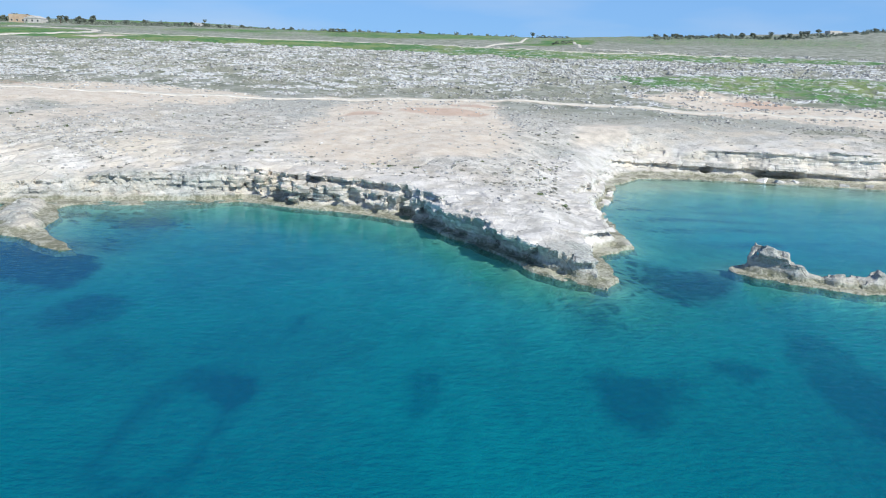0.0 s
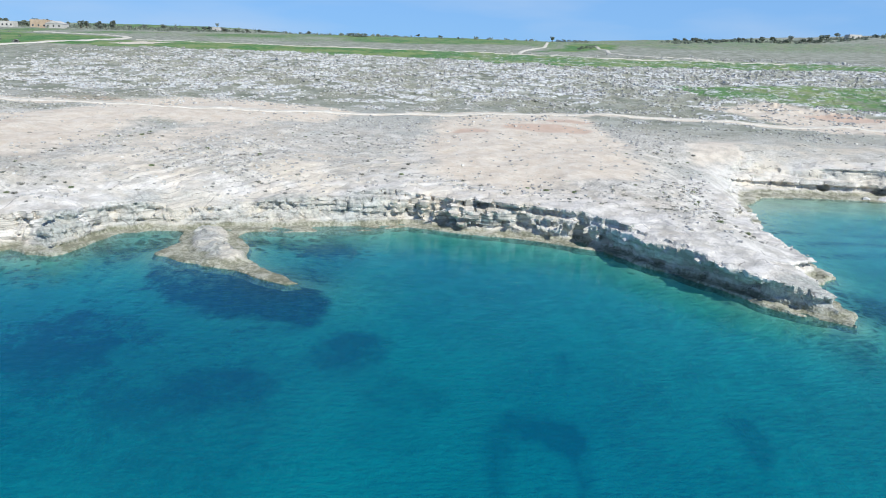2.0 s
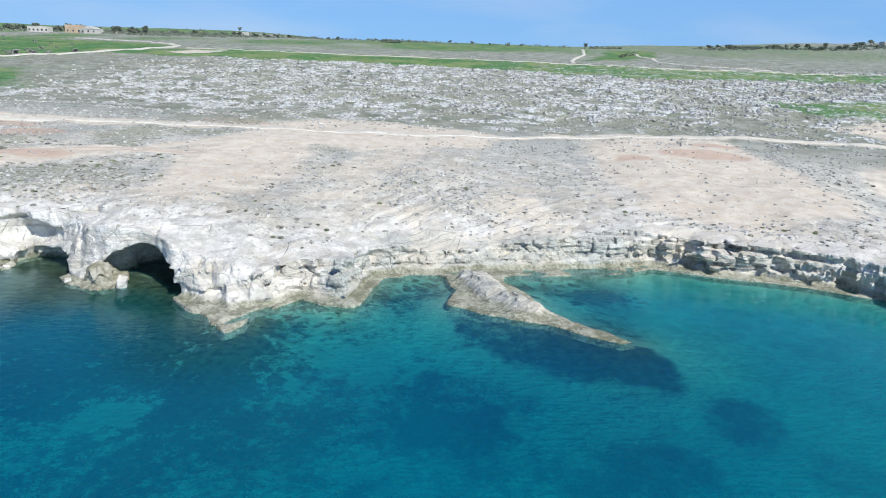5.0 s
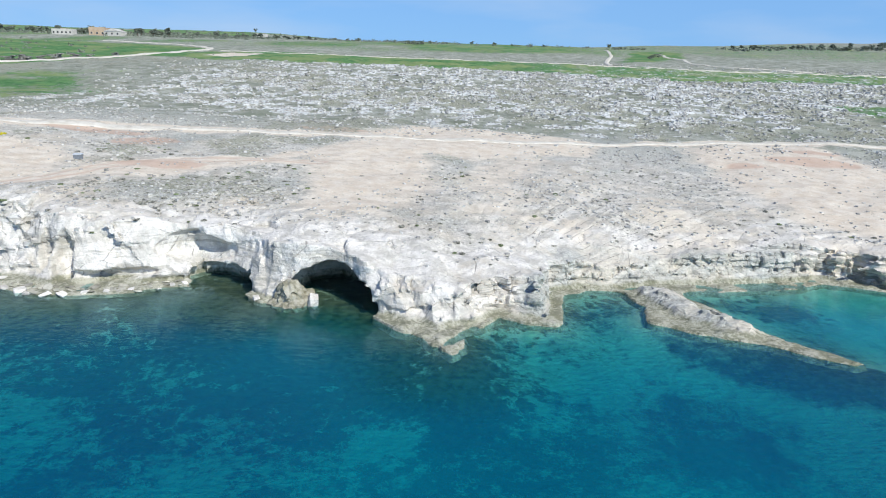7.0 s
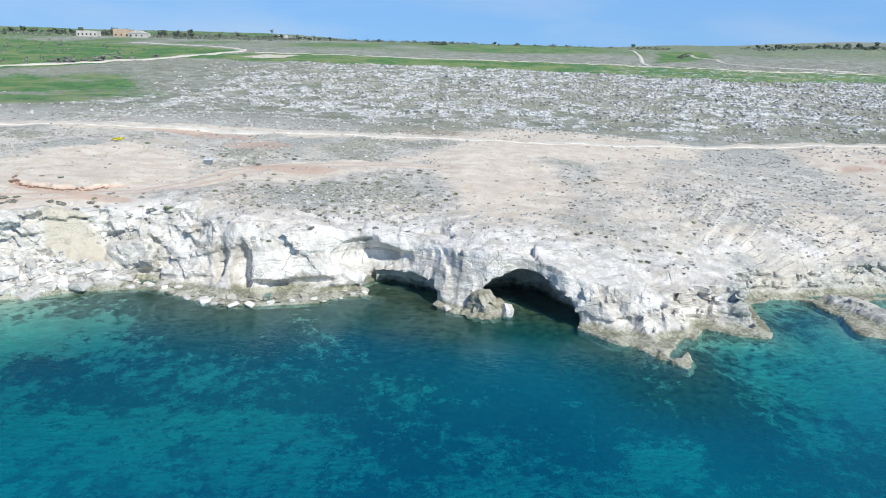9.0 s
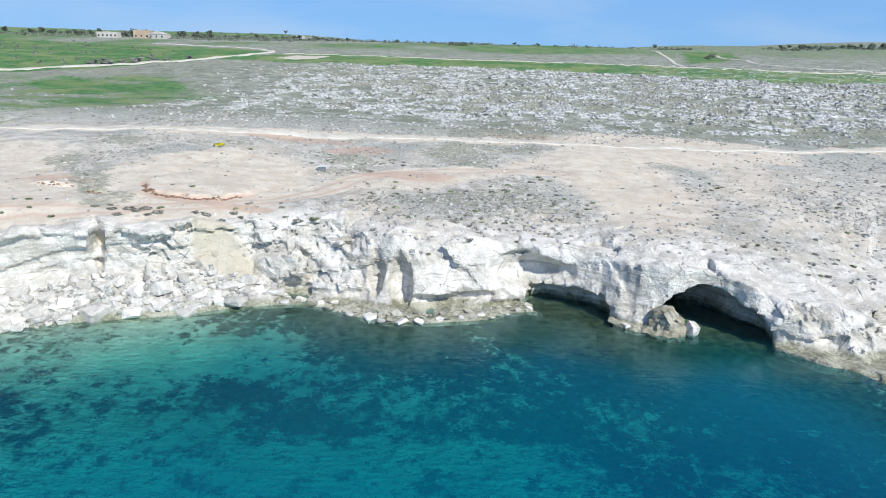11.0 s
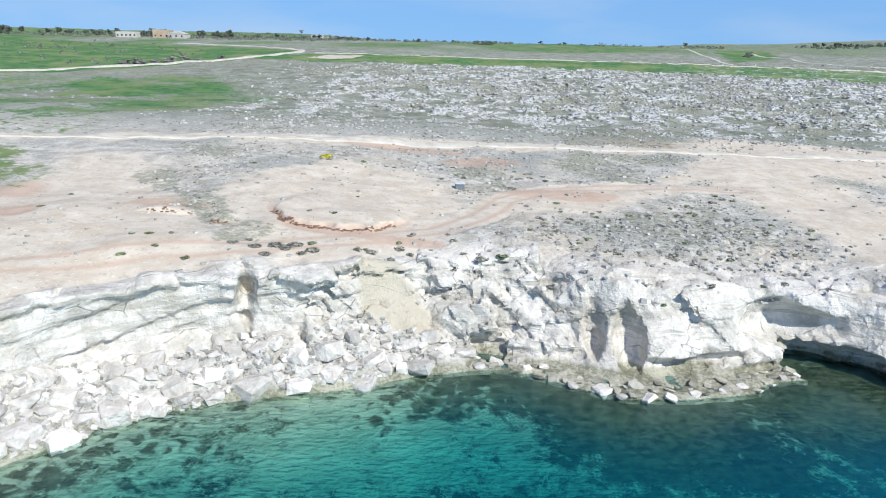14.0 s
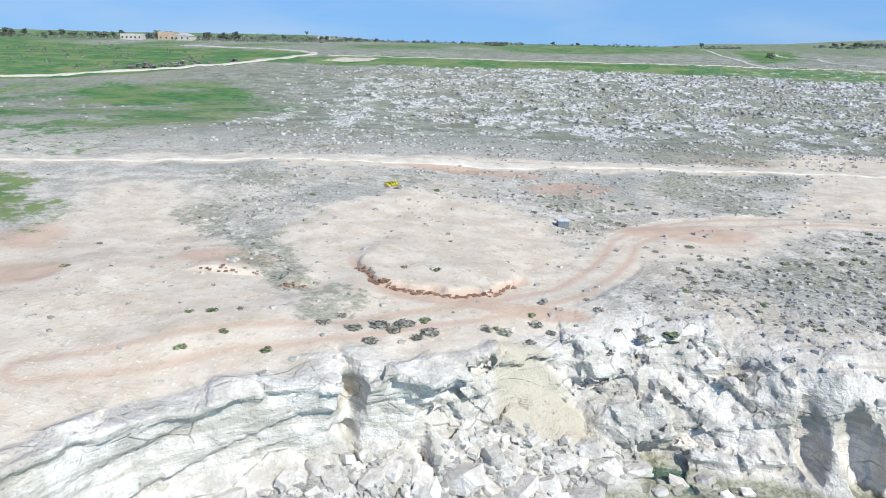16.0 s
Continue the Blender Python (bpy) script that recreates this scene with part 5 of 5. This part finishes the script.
# shrubs: single ones near the shore, scrub inland
SHRUBS = [shrub_mesh("shrub", 400 + i, SHRUB_MAT if i % 3 else GREEN_MAT) for i in range(6)]
near = [(-92.6, 50.2, 1.2), (-93.8, 50.8, 1.3), (-95, 50.3, 1.3), (-94.3, 49.9, 1.1), (-93.2, 49.6, 0.9), (-95.9, 49.7, 1.0), (-94.9, 48.9, 1.0), (-93.0, 51.1, 0.8), (-96.6, 51.0, 0.8), (-89.6, 51.2, 1.1), (-90.4, 51.0, 0.9), (-88.3, 52.6, 1.0), (-87.6, 52.2, 0.8), (-83.5, 52.4, 1.2), (-82.2, 52.6, 1.0),
        (-84.5, 52.9, 0.6), (-97.2, 50.0, 0.8), (-98.8, 47.6, 0.7), (-101.8, 46.8, 0.7), (-100.6, 48.2, 0.6), (-102.6, 49.6, 0.5), (-87.9, 54.6, 0.6), (-94.6, 56.8, 0.6)]
for x, y, size in near:
    tagged(place("shrub", rng.choice(SHRUBS), x, y, rest(x, y), size * 0.75, rng.uniform(0, 6.28), 0.55), "low dark shrub rooted in thin soil near the cliff edge", "shrub", "shrubs near the cliff edge")
n = 6000
sx, sy = draw.uniform(-112, 14, n), draw.uniform(48, 82, n)
q = coast_distance(sx, sy)
odds = (0.3 + 1.2 * fbm(sx, sy, 9, 2, 121) + 0.35 * ((sx > -78) & (sx < -58))) * (1 - 0.95 * cover(sx, sy, q)[1])
ok = (q > 3.5) & (q < 30) & (draw.random_sample(n) < odds)
for x, y in list(zip(sx[ok].tolist(), sy[ok].tolist()))[:265]:
    tagged(place("shrub", rng.choice(SHRUBS), x, y, rest(x, y), rng.uniform(0.25, 0.62), rng.uniform(0, 6.28), rng.uniform(0.5, 0.9)),
           "small grey-green cushion shrub on bare limestone", "shrub", "cushion shrubs on the rock")
TUFTS = [arrays(shrub_mesh("tuft", 450 + i, SHRUB_MAT, 15, 0.5)) for i in range(5)]
n = 90000
sy = 54 + 260 * draw.random_sample(n) ** 2.4
sx = -45 + draw.uniform(-1, 1, n) * (0.62 * sy + 52)
q = coast_distance(sx, sy)
grass, soil, red, thick = cover(sx, sy, q)
ok = (q > 5) & (line_distance(sx, sy, TRACK) > 2.2) & (draw.random_sample(n) < 0.05 + np.where(sy < 88, 0.28, 0.45) * thick - 0.3 * soil) & (grass < 0.4)
sx, sy = sx[ok][:15000], sy[ok][:15000]
size = draw.uniform(0.25, 0.7, len(sx)) * (0.7 + 0.003 * sy)
spots = list(zip(sx, sy, ground_z(sx, sy) - 0.02, size, draw.uniform(0, 6.28, len(sx)), draw.uniform(0.35, 0.8, len(sx))))
strew("scrub", TUFTS, spots, SHRUB_MAT, "low grey-green scrub over the stony plain", "scrub")
n = 9000
sx, sy = draw.uniform(-116, 10, n), draw.uniform(44, 90, n)
q = coast_distance(sx, sy)
ok = (q > 6.5) & (draw.random_sample(n) < (0.28 + 0.5 * fbm(sx, sy, 5, 3, 141)) * (1 - 0.7 * cover(sx, sy, q)[1]))
sx, sy = sx[ok], sy[ok]
near_spots = [(x, y, rest(x, y) - 0.01, k, a, f) for x, y, k, a, f in zip(sx.tolist(), sy.tolist(), draw.uniform(0.12, 0.34, len(sx)), draw.uniform(0, 6.28, len(sx)), draw.uniform(0.4, 0.8, len(sx)))]
strew("low_tufts", TUFTS, near_spots, SHRUB_MAT, "tiny dry tufts scattered over soil and rock", "tufts")
FLOWER = shrub_mesh("flowering_shrub", 470, YELLOW_MAT, 110, 0.5)
tagged(place("flowering_shrub", FLOWER, -97.9, 75.6, rest(-97.9, 75.6), 1.25, 0.5, 0.7), "bright yellow flowering bush beside the track", "bush")


# ---- a crate by the track, far houses and trees ----
def part(name, bm, mat, parent, label=""):
    me = bpy.data.meshes.new(name)
    bm.to_mesh(me)
    bm.free()
    me.materials.append(mat)
    ob = new(name, me)
    ob.parent = parent
    return tagged(ob, label)


def box_bm(x0, x1, y0, y1, z0, z1, bevel=0.0):
    bm = bmesh.new()
    bmesh.ops.create_cube(bm, size=1.0)
    for v in bm.verts:
        v.co = ((x0 + x1) / 2 + v.co.x * (x1 - x0), (y0 + y1) / 2 + v.co.y * (y1 - y0), (z0 + z1) / 2 + v.co.z * (z1 - z0))
    if bevel:
        bmesh.ops.bevel(bm, geom=bm.edges[:], offset=bevel, segments=2, affect="EDGES")
    return bm


def thing(name, x, y, z, turn, label, category, group=""):
    ob = new(name)
    ob.location, ob.rotation_euler = (x, y, z), (0, 0, turn)
    ob.empty_display_size = 0.2
    return tagged(ob, label, category, group)


CRATE_MAT = plain_material("pale_painted_metal", (0.62, 0.66, 0.70), (0.74, 0.77, 0.80), 0.3, 0.5, 0.005)
# the box's sides are coloured dark to stand for their shade
CRATE_SHADED = plain_material("shaded_metal_sides", (0.16, 0.18, 0.20), (0.24, 0.26, 0.28), 0.3, 0.5, 0.005)
crate = thing("utility_box", -85.4, 68.8, rest(-85.4, 68.8) - 0.05, 0.12, "small metal box with a pale lid, sides darkened as shade, on open ground", "box")
part("body", box_bm(-0.36, 0.36, -0.30, 0.30, 0, 0.48, 0.02), CRATE_SHADED, crate)
part("lid", box_bm(-0.40, 0.40, -0.34, 0.34, 0.48, 0.56, 0.02), CRATE_MAT, crate, "pale lid")

WALL_OCHRE = plain_material("ochre_stone_wall", (0.44, 0.33, 0.23), (0.55, 0.43, 0.31), 2.0)
WALL_WHITE = plain_material("white_rendered_wall", (0.50, 0.48, 0.43), (0.64, 0.61, 0.56), 2.0)
ROOF_MAT = plain_material("flat_roof", (0.45, 0.42, 0.38), (0.58, 0.55, 0.50), 1.5)
GLASS_DARK = plain_material("dark_window_glass", (0.03, 0.035, 0.04), (0.06, 0.065, 0.07), 1.0, 0.15, 0.0, 0.0, 0.5)
FRAME_MAT = plain_material("window_frame_paint", (0.40, 0.36, 0.30), (0.5, 0.46, 0.4), 0.5)


def house(x, y, turn, wide, deep, tall, wall_mat, label, gable=False, windows=3, storeys=1):
    z = min(rest(x + a, y + b) for a in (-wide / 2, wide / 2) for b in (-deep / 2, deep / 2))
    h = thing("house", x, y, z - 0.2, turn, label, "house", "far houses on the ridge")
    part("wall", box_bm(-wide / 2, wide / 2, -deep / 2, deep / 2, 0, tall), wall_mat, h)
    if gable:
        bm = bmesh.new()
        a, b, e = wide / 2 + 0.3, deep / 2 + 0.3, wide * 0.16
        low = [bm.verts.new(p) for p in ((-a, -b, tall), (a, -b, tall), (a, b, tall), (-a, b, tall))]
        top = [bm.verts.new((0, -b, tall + e)), bm.verts.new((0, b, tall + e))]
        for f in ((low[0], low[1], top[0]), (low[2], low[3], top[1]), (low[1], low[2], top[1], top[0]), (low[3], low[0], top[0], top[1]), (low[3], low[2], low[1], low[0])):
            bm.faces.new(f)
        part("roof", bm, wall_mat, h)
    else:
        part("roof", box_bm(-wide / 2 + 0.25, wide / 2 - 0.25, -deep / 2 + 0.25, deep / 2 - 0.25, tall + 0.003, tall + 0.05), ROOF_MAT, h)
        for x0, x1, y0, y1 in ((-wide / 2, wide / 2, -deep / 2, -deep / 2 + 0.25), (-wide / 2, wide / 2, deep / 2 - 0.25, deep / 2),
                               (-wide / 2, -wide / 2 + 0.25, -deep / 2 + 0.25, deep / 2 - 0.25), (wide / 2 - 0.25, wide / 2, -deep / 2 + 0.25, deep / 2 - 0.25)):
            part("parapet", box_bm(x0, x1, y0, y1, tall + 0.003, tall + 0.55), wall_mat, h)
    for level in range(storeys):
        for i in range(windows):
            u = -wide / 2 + wide * (i + 0.5) / windows
            w0 = 1.0 + level * 2.8
            win = part("window", box_bm(u - 0.65, u + 0.65, -deep / 2 - 0.06, -deep / 2 + 0.05, w0, w0 + 1.4), FRAME_MAT, h)
            part("pane", box_bm(u - 0.5, u + 0.5, -deep / 2 - 0.09, -deep / 2 - 0.065, w0 + 0.15, w0 + 1.25), GLASS_DARK, win)
    return h


house(-305.5, 486, 0.1, 11, 9, 5.0, WALL_OCHRE, "ochre two-storey farmhouse with a flat roof", windows=3, storeys=1)
house(-293.5, 484, -0.08, 12, 8, 3.2, WALL_WHITE, "low pale house with a shallow gabled roof", gable=True, windows=3)
house(-326, 478, 0.05, 14, 6, 3.4, WALL_WHITE, "long low white farm building with a flat roof", windows=5)
house(-352, 520, 0.2, 8, 6, 3.0, WALL_OCHRE, "small ochre stone outbuilding among trees", windows=2)
house(-232, 620, -0.1, 9, 7, 3.2, WALL_WHITE, "small white house on the far ridge", windows=2)
house(262, 512, 0.1, 9, 6, 3.0, WALL_WHITE, "small pale house on the eastern ridge", windows=2)


def cone_bm(rings):
    """A tapered, bent stem through (x, y, z, radius) rings."""
    bm = bmesh.new()
    loops = []
    for x, y, z, r in rings:
        loops.append([bm.verts.new((x + r * math.cos(q * math.pi / 3), y + r * math.sin(q * math.pi / 3), z)) for q in range(6)])
    for a, b in zip(loops, loops[1:]):
        for i in range(6):
            bm.faces.new((a[i], a[(i + 1) % 6], b[(i + 1) % 6], b[i]))
    bm.faces.new(loops[-1])
    return bm


def crown_bm(seed, lobes, leaves, leaf):
    r = random.Random(seed)
    bm = bmesh.new()
    for i in range(leaves):
        cx, cy, cz, rx, rz = lobes[i % len(lobes)]
        n = Vector((r.gauss(0, 1), r.gauss(0, 1), r.gauss(0.15, 1))).normalized()
        p = Vector((cx + n.x * rx, cy + n.y * rx, cz + n.z * rz)) * 1.0
        p = Vector((cx, cy, cz)) + (p - Vector((cx, cy, cz))) * r.uniform(0.55, 1.12)
        a = n.orthogonal().normalized() @ Matrix.Rotation(r.uniform(0, 6.28), 3, n)
        b = n.cross(a)
        k = leaf * r.uniform(0.6, 1.3)
        bm.faces.new([bm.verts.new(p - a * k), bm.verts.new(p - b * k * 0.7 + n * k * 0.3), bm.verts.new(p + a * k), bm.verts.new(p + b * k * 0.8 - n * k * 0.2)])
    return bm


def tree(seed, tall, wide, mat, label, group, low=0.35, leaves=420, name="tree"):
    r = random.Random(seed)
    t = thing(name, 0, 0, 0, 0, label, "tree", group)
    part("trunk", cone_bm([(0, 0, -0.3, 0.05 * tall), (0.02 * tall, 0, tall * 0.2, 0.035 * tall), (0.03 * tall, 0.02 * tall, tall * 0.45, 0.028 * tall), (0, 0.03 * tall, tall * 0.75, 0.012 * tall)]), BARK_MAT, t)
    lobes = []
    for i in range(7):
        q = i * 0.9 + r.uniform(-0.4, 0.4)
        d = r.uniform(0.1, 0.34) * wide
        z = tall * r.uniform(low + 0.1, 0.82)
        lobes.append((d * math.cos(q), d * math.sin(q), z, wide * r.uniform(0.16, 0.3), tall * r.uniform(0.10, 0.18)))
        part("limb", cone_bm([(0.02 * tall, 0, tall * 0.25, 0.02 * tall), (0.6 * d * math.cos(q), 0.6 * d * math.sin(q), z * 0.8, 0.012 * tall), (d * math.cos(q), d * math.sin(q), z, 0.005 * tall)]), BARK_MAT, t) if i < 4 else None
    part("crown", crown_bm(seed + 1, lobes, leaves, 0.06 * (tall + wide) * 0.6), mat, t)
    return t


GREY_MAT = plain_material("bare_twigs", (0.27, 0.27, 0.24), (0.42, 0.41, 0.37), 0.6, 0.85, 0.02, 0.4)
kinds = [tree(501, 5.0, 6.0, HAZED_TREE_MAT, "dark rounded tree on the skyline", "trees on the far ridge"),
         tree(511, 3.6, 5.5, HAZED_TREE_MAT, "low spreading dark tree on the skyline", "trees on the far ridge", 0.15),
         tree(521, 7.0, 5.5, HAZED_TREE_MAT, "taller dark tree above the ridge scrub", "trees on the far ridge", 0.3, 320)]
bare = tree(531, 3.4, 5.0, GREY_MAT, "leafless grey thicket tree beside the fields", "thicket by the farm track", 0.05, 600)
hedge = tree(541, 2.6, 6.5, HAZED_TREE_MAT, "low dark hedge tree on the ridge", "trees on the far ridge", 0.0, 260)
used = set()


def plant(kind, x, y, size, turn):
    m = pose(x, y, rest(x, y) - 0.1, 0, 0, math.degrees(turn))
    if kind in used:
        t = copy_thing(kind, m)
    else:
        used.add(kind)
        t = kind
        t.matrix_basis = m
    t.scale = (size, size, size * (0.55 if kind is bare else 1.0))


grove = []
for n, xa, xb, ya, yb, lo, hi, which in ((30, -445, -365, 480, 560, 0.5, 1.0, (0, 1, 2)), (20, -362, -308, 496, 530, 0.6, 1.0, (0, 1, 2)), (12, -290, -262, 490, 520, 0.6, 1.0, (0, 2)), (24, -262, -180, 520, 620, 0.5, 0.9, (0, 1)),
                                         (6, -180, -110, 560, 640, 0.6, 0.9, (1,)), (5, -70, 10, 515, 560, 0.35, 0.6, (1, 0)), (16, 136, 186, 495, 515, 0.45, 0.75, (0, 1)), (20, 184, 234, 488, 510, 0.5, 0.85, (0, 1, 2)),
                                         (9, 240, 330, 500, 540, 0.5, 0.9, (1, 0))):
    for i in range(n):
        grove.append((kinds[rng.choice(which)], xa + (xb - xa) * (i + rng.random()) / n, rng.uniform(ya, yb), rng.uniform(lo, hi)))
grove += [(kinds[2], -298, 815, 0.8), (kinds[2], -412, 482, 0.9), (kinds[2], 49, 503, 0.6)]
grove += [(hedge, -92 + 3.0 * i, 496 + rng.uniform(-1, 1), rng.uniform(0.9, 1.15)) for i in range(4)]
grove += [(hedge, x, y, k) for x, y, k in ((52, 395, 0.7), (58, 410, 0.8), (64, 424, 0.7), (49, 384, 0.5))]
grove += [(hedge, 53 + 4.0 * i, 503 + rng.uniform(-2, 2), rng.uniform(0.6, 0.85)) for i in range(6)]
grove += [(bare, x, y, s) for x, y, s in ((-192, 219, 0.9), (-189, 221, 1.0), (-186.5, 226, 0.8), (-184, 231, 1.0), (-181, 236, 0.9), (-186, 217, 0.7), (-179.5, 243, 0.7), (-176, 254, 0.7))]
for kind, x, y, size in grove:
    plant(kind, x, y, size, rng.uniform(0, 6.28))

# low scrub that closes the skyline
spots = []
for n, xa, xb, ya, yb in ((1100, -480, -200, 478, 600), (500, -330, -60, 540, 740), (60, -110, 60, 500, 560), (420, 130, 340, 488, 530), (60, -260, -190, 205, 300), (50, -330, -250, 290, 400)):
    x, y = draw.uniform(xa, xb, n), draw.uniform(ya, yb, n)
    k = draw.uniform(1.2, 4.6, n) * np.where(y < 420, 0.6, 1)
    spots += list(zip(x, y, ground_z(x, y) - 0.1, k, draw.uniform(0, 6.28, n), draw.uniform(1.0, 2.2, n)))
strew("ridge_scrub", TUFTS, spots, HAZED_TREE_MAT, "dark scrub along the far ridge and field edges", "scrub")
